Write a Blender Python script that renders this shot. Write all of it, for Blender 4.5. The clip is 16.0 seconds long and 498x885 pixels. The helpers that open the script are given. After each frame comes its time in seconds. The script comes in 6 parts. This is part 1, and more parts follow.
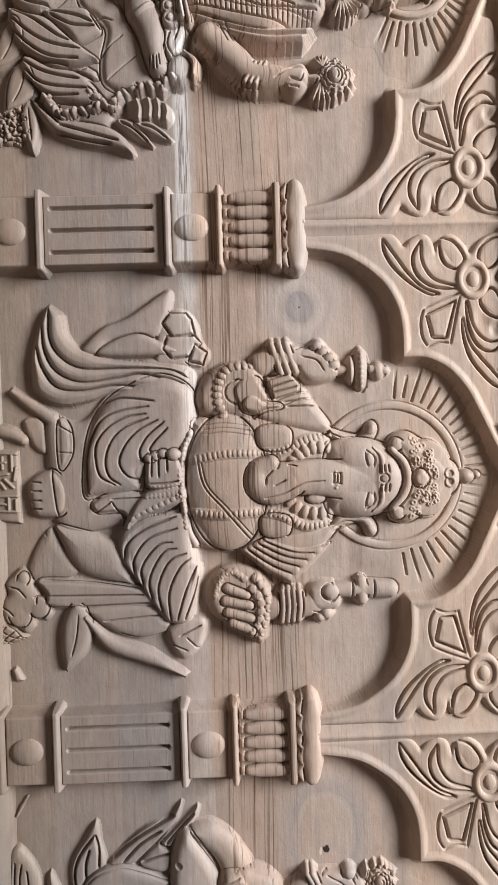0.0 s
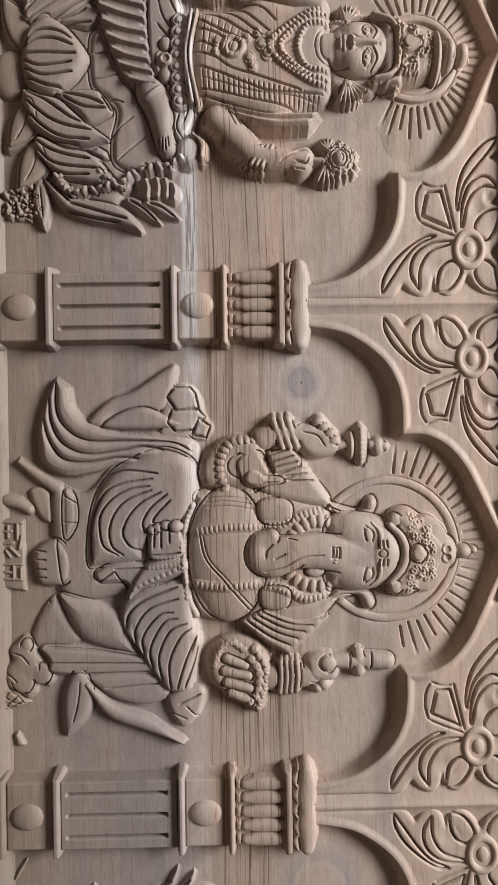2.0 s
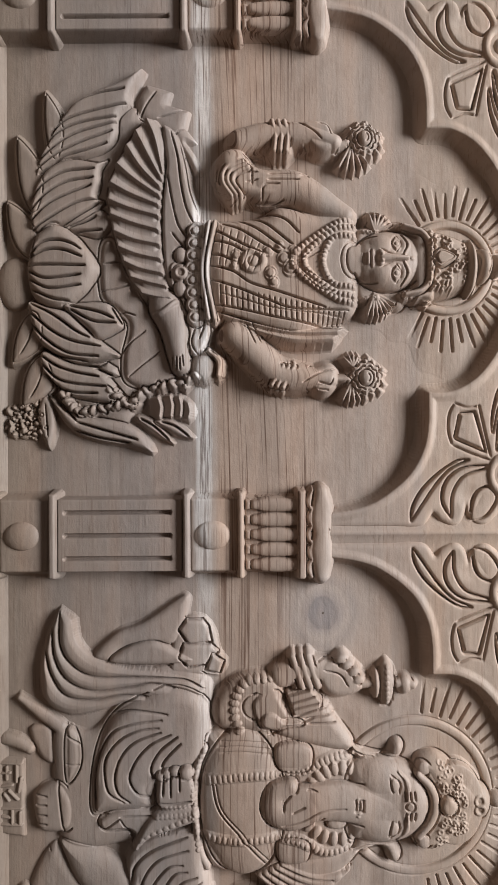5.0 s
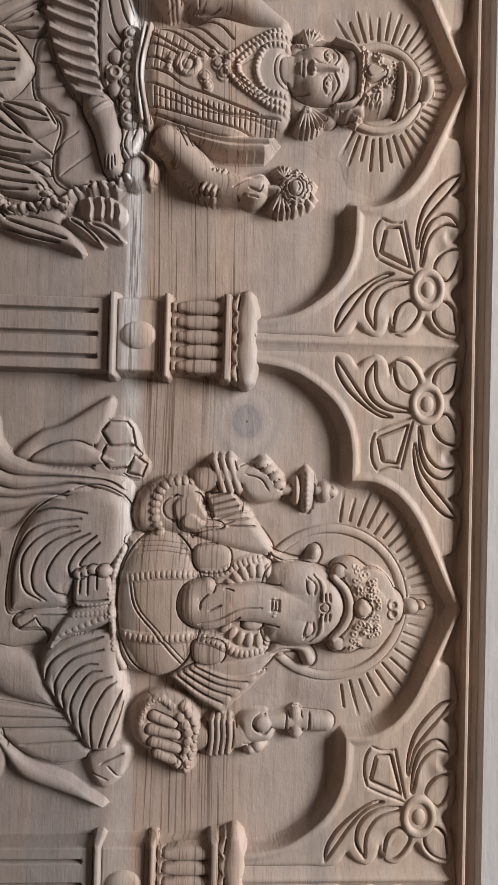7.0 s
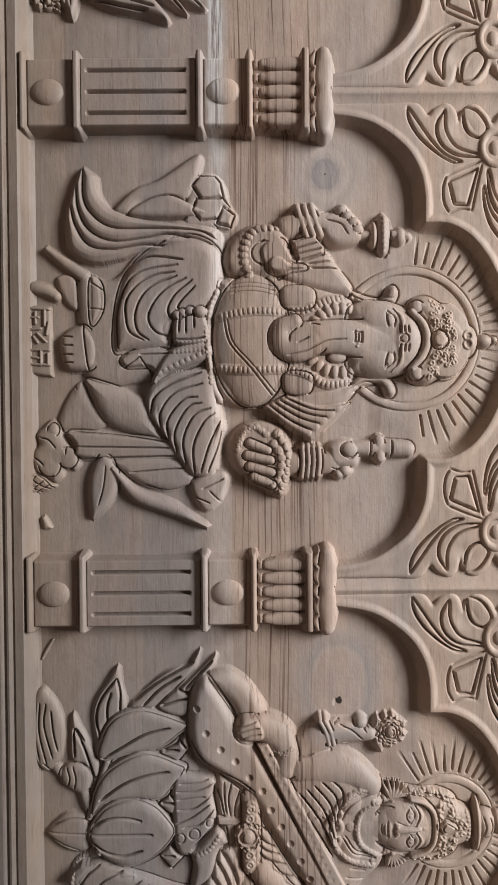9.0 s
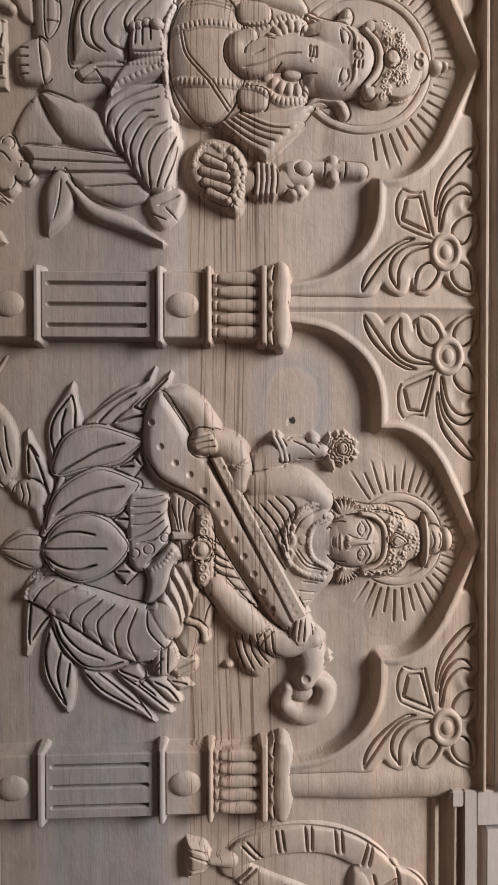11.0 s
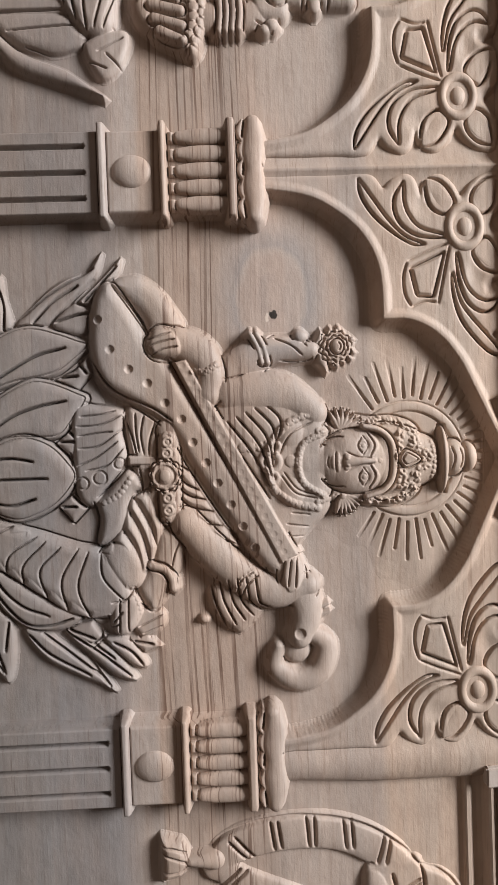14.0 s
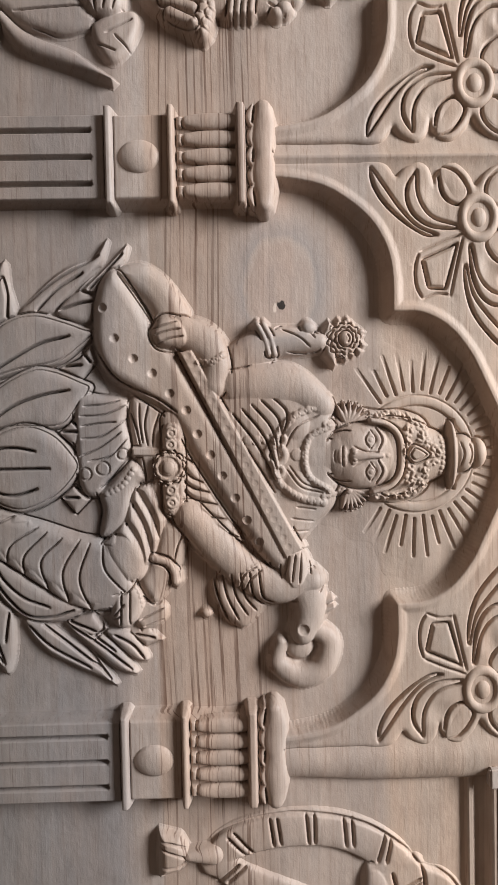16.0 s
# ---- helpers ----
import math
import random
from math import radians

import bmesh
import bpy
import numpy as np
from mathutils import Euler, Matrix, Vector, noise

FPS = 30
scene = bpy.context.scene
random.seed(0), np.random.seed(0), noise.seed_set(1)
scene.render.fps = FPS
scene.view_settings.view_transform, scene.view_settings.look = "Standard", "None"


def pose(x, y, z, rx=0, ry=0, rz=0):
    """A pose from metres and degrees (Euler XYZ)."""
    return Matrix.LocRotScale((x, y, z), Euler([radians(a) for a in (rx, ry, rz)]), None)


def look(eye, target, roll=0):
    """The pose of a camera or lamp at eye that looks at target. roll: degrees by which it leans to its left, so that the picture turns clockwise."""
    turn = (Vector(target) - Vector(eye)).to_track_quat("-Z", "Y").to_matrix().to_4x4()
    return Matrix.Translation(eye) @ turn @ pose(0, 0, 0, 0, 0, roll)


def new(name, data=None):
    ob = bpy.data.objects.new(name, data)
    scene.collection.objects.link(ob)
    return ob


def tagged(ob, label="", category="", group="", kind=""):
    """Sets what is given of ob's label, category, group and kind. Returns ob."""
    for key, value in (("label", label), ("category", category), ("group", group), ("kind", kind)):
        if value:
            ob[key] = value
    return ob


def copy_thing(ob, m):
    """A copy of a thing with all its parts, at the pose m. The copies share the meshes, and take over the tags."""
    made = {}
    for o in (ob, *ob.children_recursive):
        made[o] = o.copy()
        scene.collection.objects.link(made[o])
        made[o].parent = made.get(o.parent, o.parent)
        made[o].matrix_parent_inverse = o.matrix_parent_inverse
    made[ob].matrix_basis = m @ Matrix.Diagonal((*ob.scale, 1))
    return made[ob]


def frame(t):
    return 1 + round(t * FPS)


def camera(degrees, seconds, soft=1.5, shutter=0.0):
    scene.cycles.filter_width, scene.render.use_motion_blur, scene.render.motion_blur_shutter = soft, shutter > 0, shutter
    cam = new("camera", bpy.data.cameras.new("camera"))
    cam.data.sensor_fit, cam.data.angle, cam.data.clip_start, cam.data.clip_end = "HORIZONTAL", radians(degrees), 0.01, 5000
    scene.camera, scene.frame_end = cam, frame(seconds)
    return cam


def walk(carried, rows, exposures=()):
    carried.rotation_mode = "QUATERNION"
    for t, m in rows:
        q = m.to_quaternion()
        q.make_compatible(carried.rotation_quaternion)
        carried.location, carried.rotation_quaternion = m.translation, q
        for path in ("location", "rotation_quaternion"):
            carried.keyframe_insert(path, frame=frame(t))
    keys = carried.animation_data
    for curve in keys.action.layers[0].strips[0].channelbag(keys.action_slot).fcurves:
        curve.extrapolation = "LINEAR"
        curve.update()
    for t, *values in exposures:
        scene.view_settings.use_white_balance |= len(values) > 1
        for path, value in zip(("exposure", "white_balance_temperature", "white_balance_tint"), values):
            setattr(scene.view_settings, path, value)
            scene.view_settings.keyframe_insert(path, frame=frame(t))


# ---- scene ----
cam = camera(45.3, 16.0)
PATH = [
    (0, (-0.001, -0.575, 0.299), (0.017, 1.424, 0.334), 88.2),
    (0.5, (0.005, -0.58, 0.304), (0.027, 1.419, 0.336), 88.2),
    (1, (0.008, -0.578, 0.298), (0.026, 1.421, 0.327), 87.7),
    (1.5, (-0.001, -0.574, 0.302), (0.032, 1.426, 0.313), 87.6),
    (2, (-0.067, -0.586, 0.302), (-0.065, 1.414, 0.326), 89.1),
    (2.5, (-0.129, -0.582, 0.291), (-0.137, 1.418, 0.3), 89.9),
    (3, (-0.191, -0.575, 0.294), (-0.209, 1.424, 0.314), 89.7),
    (3.2, (-0.221, -0.572, 0.287), (-0.252, 1.427, 0.308), 89.2),
    (5.3, (-0.276, -0.542, 0.298), (-0.292, 1.458, 0.299), 89.6),
    (5.5, (-0.27, -0.539, 0.308), (-0.29, 1.46, 0.31), 89.3),
    (6, (-0.251, -0.537, 0.326), (-0.281, 1.462, 0.34), 88.8),
    (6.5, (-0.212, -0.545, 0.339), (-0.27, 1.455, 0.354), 88.6),
    (7, (-0.096, -0.551, 0.339), (-0.129, 1.446, 0.429), 91.5),
    (7.5, (0.004, -0.557, 0.34), (-0.006, 1.441, 0.436), 92.6),
    (8, (0.039, -0.564, 0.345), (0.037, 1.435, 0.39), 90.7),
    (8.5, (0.054, -0.57, 0.306), (0.089, 1.43, 0.318), 89.0),
    (9, (0.133, -0.596, 0.281), (0.161, 1.404, 0.29), 89.5),
    (9.5, (0.249, -0.607, 0.287), (0.282, 1.392, 0.331), 90.0),
    (10, (0.324, -0.605, 0.298), (0.382, 1.394, 0.343), 88.8),
    (10.2, (0.345, -0.605, 0.299), (0.405, 1.393, 0.353), 88.9),
    (12.3, (0.459, -0.614, 0.304), (0.452, 1.383, 0.412), 90.8),
    (12.5, (0.459, -0.608, 0.298), (0.461, 1.39, 0.384), 90.1),
    (13, (0.466, -0.59, 0.285), (0.5, 1.409, 0.348), 88.6),
    (13.5, (0.473, -0.526, 0.32), (0.514, 1.472, 0.377), 86.9),
    (14, (0.496, -0.494, 0.335), (0.536, 1.505, 0.387), 87.9),
    (14.5, (0.496, -0.49, 0.35), (0.53, 1.509, 0.392), 88.6),
    (15, (0.501, -0.489, 0.358), (0.541, 1.51, 0.408), 88.8),
    (15.5, (0.5, -0.484, 0.355), (0.547, 1.515, 0.392), 88.9),
    (16, (0.497, -0.486, 0.335), (0.558, 1.513, 0.369), 88.8),
]
EXPOSURES = ((0, 0.0), (0.2, -0.2), (0.5, -0.26), (1.5, -0.28), (2, -0.32), (2.5, -0.4), (3.2, -0.42), (5.3, -0.47), (6, -0.46), (7, -0.4), (8, -0.35), (8.5, -0.42), (9, -0.38), (10, -0.32), (12.3, -0.1), (13, -0.08), (16, -0.08))
walk(cam, [(t, look(eye, target, roll)) for t, eye, target, roll in PATH], EXPOSURES)

# ---- world and light: a shed lit by daylight through one roof light ----
world = bpy.data.worlds.new("sky")
scene.world = world
world.use_nodes = True
wn = world.node_tree.nodes
sky = wn.new("ShaderNodeTexSky")
sky.sky_type, sky.sun_disc = "NISHITA", False
sky.sun_elevation, sky.sun_rotation = radians(50), radians(200)
wn["Background"].inputs["Strength"].default_value = 0.10
world.node_tree.links.new(sky.outputs["Color"], wn["Background"].inputs["Color"])
ROOF = (-2.9, 0.1, -3.3, -1.7, 5.0)  # the roof light: x0, x1, y0, y1, height
daylight = bpy.data.lights.new("roof_daylight", "AREA")
daylight.shape, daylight.size, daylight.size_y = "RECTANGLE", ROOF[1] - ROOF[0], ROOF[3] - ROOF[2]
daylight.energy, daylight.color = 880, (0.95, 0.97, 1.0)
roof_lamp = new("roof_daylight", daylight)
roof_lamp.location = ((ROOF[0] + ROOF[1]) / 2, (ROOF[2] + ROOF[3]) / 2, ROOF[4] + 0.05)
scene.view_settings.exposure = 0.0


# ---- materials ----
class Nodes:
    """A small wrapper for wiring a node material."""

    def __init__(self, name):
        self.mat = bpy.data.materials.new(name)
        self.mat.use_nodes = True
        self.tree = self.mat.node_tree
        self.shader = self.tree.nodes["Principled BSDF"]

    def add(self, kind, **values):
        node = self.tree.nodes.new("ShaderNode" + kind)
        for key, value in values.items():
            if key == "op":
                node.operation = value
            elif key == "blend":
                node.data_type, node.blend_type = "RGBA", value
            else:
                self.put(node.inputs[int(key[1:]) if key[1:].isdigit() else key.replace("_", " ")], value)
        return node

    def put(self, socket, value):
        if isinstance(value, bpy.types.NodeSocket):
            self.tree.links.new(value, socket)
        else:
            socket.default_value = value

    def math(self, op, a, b=0.0, c=0.0):
        return self.add("Math", op=op, i0=a, i1=b, i2=c).outputs[0]

    def ramp(self, value, stops, mode="LINEAR"):
        node = self.add("ValToRGB", i0=value)
        node.color_ramp.interpolation = mode
        while len(node.color_ramp.elements) < len(stops):
            node.color_ramp.elements.new(0.5)
        for element, (place, colour) in zip(node.color_ramp.elements, stops):
            element.position = place
            element.color = (*colour, 1) if len(colour) == 3 else (colour[0],) * 3 + (1,)
        return node.outputs[0]

    def mix(self, blend, factor, a, b):
        node = self.add("Mix", blend=blend)
        for socket, value in ((node.inputs[0], factor), (node.inputs[6], a), (node.inputs[7], b)):
            self.put(socket, value)
        return node.outputs[2]

    def noise(self, vector, scale, detail=3.0, rough=0.5, distort=0.0):
        node = self.add("TexNoise", Vector=vector, Scale=scale, Detail=detail, Roughness=rough, Distortion=distort)
        return node.outputs[0]

    def stretch(self, vector, x, y, z):
        return self.add("VectorMath", op="MULTIPLY", i0=vector, i1=(x, y, z)).outputs[0]


def carved_pine(name, lift=1.0, grey=0.0, rough=0.58):
    """Glued pine boards lying along x: tint stepping with height, darkest at the bottom, growth rings through the
    depth, knots, tool marks.
    """
    n = Nodes(name)
    spot = n.add("NewGeometry").outputs["Position"]
    axes = n.add("SeparateXYZ", i0=spot)
    warp = n.noise(n.stretch(spot, 2.2, 6.0, 6.0), 1.0, 2.0)
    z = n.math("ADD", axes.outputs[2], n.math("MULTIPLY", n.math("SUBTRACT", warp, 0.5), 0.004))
    # tone by height, clearly darker below z = 0.08
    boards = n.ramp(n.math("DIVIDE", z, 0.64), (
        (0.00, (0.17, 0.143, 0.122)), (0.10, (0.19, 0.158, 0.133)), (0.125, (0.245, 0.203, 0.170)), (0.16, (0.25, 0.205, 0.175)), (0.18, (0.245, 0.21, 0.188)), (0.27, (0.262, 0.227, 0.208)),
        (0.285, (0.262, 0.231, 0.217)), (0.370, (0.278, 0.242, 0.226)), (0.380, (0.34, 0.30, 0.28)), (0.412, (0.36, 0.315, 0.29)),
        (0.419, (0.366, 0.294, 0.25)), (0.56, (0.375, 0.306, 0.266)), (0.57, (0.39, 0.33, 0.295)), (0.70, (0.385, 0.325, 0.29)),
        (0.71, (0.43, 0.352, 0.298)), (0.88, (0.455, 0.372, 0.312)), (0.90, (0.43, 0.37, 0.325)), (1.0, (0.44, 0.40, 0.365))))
    # a pale, rough sapwood streak that dies out to the right
    streak = n.math("MULTIPLY", n.ramp(n.math("DIVIDE", z, 0.64), ((0.384, (0.0,)), (0.388, (1.0,)), (0.405, (1.0,)), (0.410, (0.0,)))),
                    n.ramp(n.math("ADD", n.math("MULTIPLY", axes.outputs[0], 0.9), 0.55), ((0.30, (1.0,)), (0.38, (0.8,)), (0.44, (0.35,)), (0.62, (0.25,)), (0.85, (0.0,)))))
    torn = n.noise(n.stretch(spot, 28.0, 90.0, 320.0), 1.0, 4.0, 0.65)
    boards = n.mix("MIX", n.math("MULTIPLY", streak, n.ramp(torn, ((0.34, (0.25,)), (0.52, (1.0,))))), boards, (0.63, 0.63, 0.64, 1))
    crack = n.noise(n.stretch(spot, 9.0, 60.0, 520.0), 1.0, 3.0, 0.7)
    boards = n.mix("MULTIPLY", n.math("MULTIPLY", streak, n.ramp(crack, ((0.53, (0.0,)), (0.60, (1.0,))))), boards, (0.34, 0.29, 0.27, 1))
    # drifts of greyer and pinker wood along the boards
    drift = n.noise(n.stretch(spot, 4.0, 9.0, 34.0), 1.0, 4.0, 0.6)
    boards = n.mix("MULTIPLY", 1.0, boards, n.ramp(drift, ((0.28, (0.86, 0.90, 0.93)), (0.5, (1.0, 1.0, 1.0)), (0.72, (1.10, 1.03, 0.98)))))
    # blue stain in the lower boards towards the end field
    stain = n.math("MULTIPLY", n.ramp(n.math("DIVIDE", z, 0.64), ((0.36, (1.0,)), (0.39, (0.0,)))), n.ramp(axes.outputs[0], ((0.15, (0.0,)), (0.55, (1.0,)))))
    stain = n.math("MULTIPLY", stain, n.ramp(n.noise(n.stretch(spot, 5.0, 9.0, 16.0), 1.0, 4.0, 0.6), ((0.32, (0.15,)), (0.62, (1.0,)))))
    boards = n.mix("MULTIPLY", stain, boards, (0.84, 0.92, 1.0, 1))
    # broad blotches along the grain
    broad = n.noise(n.stretch(spot, 3.0, 14.0, 22.0), 1.0, 3.0)
    colour = n.mix("MULTIPLY", 1.0, boards, n.ramp(broad, ((0.25, (0.84, 0.83, 0.82)), (0.75, (1.13, 1.10, 1.07)))))
    # growth rings: thin, broken, dark lines through the depth
    bow = n.noise(n.stretch(spot, 1.4, 5.0, 5.0), 1.0, 2.0)
    ring = n.math("SINE", n.math("MULTIPLY", n.math("ADD", n.math("ADD", z, n.math("MULTIPLY", axes.outputs[1], 0.55)), n.math("MULTIPLY", bow, 0.05)), 620.0))
    broken = n.noise(n.stretch(spot, 5.0, 60.0, 75.0), 1.0, 3.0)
    ring = n.math("MULTIPLY", n.ramp(ring, ((0.72, (0.0,)), (1.0, (1.0,)))), n.ramp(broken, ((0.42, (0.0,)), (0.66, (1.0,)))))
    colour = n.mix("MULTIPLY", n.math("MULTIPLY", ring, 0.26), colour, (0.56, 0.44, 0.36, 1))
    fine = n.noise(n.stretch(spot, 16.0, 260.0, 420.0), 1.0, 4.0, 0.6)
    colour = n.mix("MULTIPLY", 1.0, colour, n.ramp(fine, ((0.3, (0.975, 0.972, 0.970)), (0.7, (1.02, 1.02, 1.02)))))
    # soft mottling of the milled surface, pinkish and grey
    mottle = n.noise(n.stretch(spot, 42.0, 60.0, 60.0), 1.0, 5.0, 0.62)
    colour = n.mix("MULTIPLY", 1.0, colour, n.ramp(mottle, ((0.30, (0.90, 0.875, 0.86)), (0.5, (1.0, 0.995, 0.99)), (0.70, (1.07, 1.075, 1.08)))))
    # sparse dark pores, and a board of strong open grain below the capitals
    pore = n.noise(n.stretch(spot, 22.0, 150.0, 860.0), 1.0, 2.0, 0.6)
    colour = n.mix("MULTIPLY", n.math("MULTIPLY", n.ramp(pore, ((0.61, (0.0,)), (0.70, (1.0,)))), 0.45), colour, (0.5, 0.4, 0.34, 1))
    open_grain = n.ramp(n.math("DIVIDE", z, 0.64), ((0.405, (0.0,)), (0.42, (1.0,)), (0.54, (1.0,)), (0.575, (0.0,))))
    wavy = n.noise(n.stretch(spot, 1.1, 30.0, 5.0), 1.0, 2.0)
    lines = n.noise(n.stretch(n.add("CombineXYZ", X=axes.outputs[0], Y=axes.outputs[1], Z=n.math("ADD", axes.outputs[2], n.math("MULTIPLY", wavy, 0.05))).outputs[0], 3.5, 60.0, 430.0), 1.0, 1.5, 0.45)
    colour = n.mix("MULTIPLY", n.math("MULTIPLY", n.math("MULTIPLY", open_grain, n.math("MULTIPLY", n.ramp(lines, ((0.56, (0.0,)), (0.605, (1.0,)))), n.ramp(n.noise(n.stretch(spot, 14.0, 90.0, 160.0), 1.0, 3.0), ((0.35, (0.25,)), (0.6, (1.0,)))))), 0.9), colour, (0.37, 0.285, 0.245, 1))
    # a round knot of grey wood with a pinhole heart, and a larger egg-shaped one whose torn hole is only painted dark
    swirl = n.math("MULTIPLY", n.math("SUBTRACT", n.noise(n.stretch(spot, 60.0, 60.0, 80.0), 1.0, 3.0), 0.5), 0.55)
    wisp = n.noise(n.stretch(spot, 30.0, 50.0, 140.0), 1.0, 4.0, 0.6)
    for x, zk, rx, rz, tones, share in (
            (-0.1245, 0.3615, 0.0150, 0.0135, ((0.0, (0.30, 0.272, 0.27)), (0.16, (0.265, 0.245, 0.247)), (0.23, (0.25, 0.228, 0.228)), (0.27, (0.35, 0.31, 0.295)), (0.40, (0.43, 0.375, 0.345)), (0.52, (0.35, 0.31, 0.29)), (0.72, (0.42, 0.36, 0.325))), ((0.0, (1.0,)), (0.3, (0.95,)), (0.6, (0.7,)), (0.95, (0.0,)))),
            (0.387, 0.371, 0.0390, 0.0270, ((0.0, (0.41, 0.355, 0.33)), (0.10, (0.35, 0.31, 0.30)), (0.14, (0.42, 0.36, 0.335)), (0.225, (0.40, 0.345, 0.32)), (0.245, (0.43, 0.375, 0.345)), (0.285, (0.30, 0.28, 0.275)), (0.38, (0.34, 0.31, 0.30))), ((0.0, (0.35,)), (0.22, (0.35,)), (0.28, (0.75,)), (0.33, (0.55,)), (0.46, (0.0,))))):
        dx = n.math("DIVIDE", n.math("SUBTRACT", axes.outputs[0], x), rx)
        dz = n.math("DIVIDE", n.math("SUBTRACT", axes.outputs[2], zk), rz)
        far = n.math("SQRT", n.math("ADD", n.math("MULTIPLY", dx, dx), n.math("MULTIPLY", dz, dz)))
        far = n.math("MULTIPLY", n.math("ADD", far, n.math("MULTIPLY", swirl, 0.02 / rx if rx > 0.02 else 1.0)), 0.25)
        share = n.math("MULTIPLY", n.ramp(far, share), n.ramp(wisp, ((0.3, (0.7,)), (0.6, (1.0,)))))
        colour = n.mix("MIX", share, colour, n.ramp(far, tones))
    chip = n.math("MULTIPLY", n.math("SUBTRACT", n.noise(spot, 240.0, 2.0), 0.5), 0.006)
    # heart, hole and pale splinter; the hole's inner shade is black colour, not cut depth
    for x, zk, rx, rz, tint in ((-0.1245, 0.3615, 1.0, 1.0, (0.11, 0.08, 0.065, 1)), (0.4010, 0.3715, 3.6, 3.2, (0.012, 0.009, 0.007, 1)), (0.4025, 0.3665, 3.4, 1.5, (0.60, 0.52, 0.46, 1))):
        dx = n.math("MULTIPLY", n.math("SUBTRACT", axes.outputs[0], x), 1.0 / rx)
        dz = n.math("MULTIPLY", n.math("SUBTRACT", axes.outputs[2], zk), 1.0 / rz)
        core = n.math("SQRT", n.math("ADD", n.math("MULTIPLY", dx, dx), n.math("MULTIPLY", dz, dz)))
        core = n.math("ADD", core, n.math("MULTIPLY", chip, 0.35 if rx > 2 else 0.5))
        colour = n.mix("MIX", n.ramp(n.math("MULTIPLY", core, 500.0), ((0.42, (0.95,)), (0.56, (0.0,)))), colour, tint)
    colour = n.mix("MULTIPLY", 1.0, colour, (1.035, 0.987, 0.945, 1))
    if grey:
        colour = n.mix("MIX", grey, colour, (0.60, 0.60, 0.60, 1))
    if lift != 1.0:
        colour = n.mix("MULTIPLY", 1.0, colour, (lift, lift, lift, 1))
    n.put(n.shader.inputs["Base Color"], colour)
    n.put(n.shader.inputs["Roughness"], n.ramp(broad, ((0.2, (rough - 0.07,)), (0.8, (rough + 0.1,)))))
    n.put(n.shader.inputs["Specular IOR Level"], 0.35)
    fuzz = n.noise(spot, 860.0, 2.0)
    nap = n.noise(n.stretch(spot, 170.0, 260.0, 260.0), 1.0, 4.0, 0.6)
    scallop = n.noise(n.stretch(spot, 45.0, 60.0, 130.0), 1.0, 2.0)
    relief = n.math("ADD", n.math("MULTIPLY", fine, 0.5), n.math("ADD", n.math("MULTIPLY", fuzz, 0.25), n.math("ADD", n.math("MULTIPLY", nap, 0.9), n.math("MULTIPLY", scallop, 1.1))))
    bump = n.add("Bump", Strength=0.32, Distance=0.0010, Height=relief)
    n.put(n.shader.inputs["Normal"], bump.outputs[0])
    return n.mat


def concrete(name, colour):
    n = Nodes(name)
    spot = n.add("NewGeometry").outputs["Position"]
    stain = n.noise(spot, 2.5, 5.0, 0.6)
    grit = n.noise(spot, 140.0, 3.0)
    base = n.mix("MULTIPLY", 1.0, (*colour, 1), n.ramp(stain, ((0.25, (0.7,)), (0.75, (1.15,)))))
    n.put(n.shader.inputs["Base Color"], n.mix("MULTIPLY", 1.0, base, n.ramp(grit, ((0.3, (0.85,)), (0.7, (1.1,))))))
    n.put(n.shader.inputs["Roughness"], 0.85)
    n.put(n.shader.inputs["Normal"], n.add("Bump", Strength=0.4, Distance=0.003, Height=grit).outputs[0])
    return n.mat


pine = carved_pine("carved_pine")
planed = carved_pine("planed_pine", 1.0, 0.55, 0.45)
sawn = carved_pine("sawn_pine", 1.0, 0.25, 0.6)
floor_mat = concrete("floor_concrete", (0.075, 0.05, 0.034))
wall_mat = concrete("wall_plaster", (0.095, 0.068, 0.05))


# ---- tools for building ----
def part(name, mesh, material, parent=None, label=""):
    if isinstance(mesh, bmesh.types.BMesh):
        data = bpy.data.meshes.new(name)
        mesh.to_mesh(data)
        mesh.free()
        mesh = data
    if not mesh.materials:
        mesh.materials.append(material)
    ob = new(name, mesh)
    ob.parent = parent
    return tagged(ob, label)


def spline(points, step=1.5, closed=False):
    """A smooth line through the points (Catmull-Rom), as an array."""
    p = np.array(points, float)
    if len(p) < 3 and not closed:
        count = max(2, int(np.linalg.norm(p[1] - p[0]) / step))
        return p[0] + np.linspace(0, 1, count)[:, None] * (p[1] - p[0])
    ends = np.vstack([p[-1], p, p[0], p[1]]) if closed else np.vstack([2 * p[0] - p[1], p, 2 * p[-1] - p[-2]])
    line = []
    for a, b, c, d in zip(ends, ends[1:], ends[2:], ends[3:]):
        count = max(2, int(np.linalg.norm(c - b) / step))
        u = np.linspace(0, 1, count, endpoint=False)[:, None]
        line.append(0.5 * (2 * b + (c - a) * u + (2 * a - 5 * b + 4 * c - d) * u**2 + (3 * b - a - 3 * c + d) * u**3))
    if not closed:
        line.append(p[-1:])
    return np.vstack(line)


def rounded(d):
    """A quarter-round rise from 0 at the edge to 1."""
    d = np.clip(d, 0, 1)
    return np.sqrt(np.maximum(0, 1 - (1 - d) ** 2))


DEPTH = 0.70  # how deep the carving truly is against its drawn heights


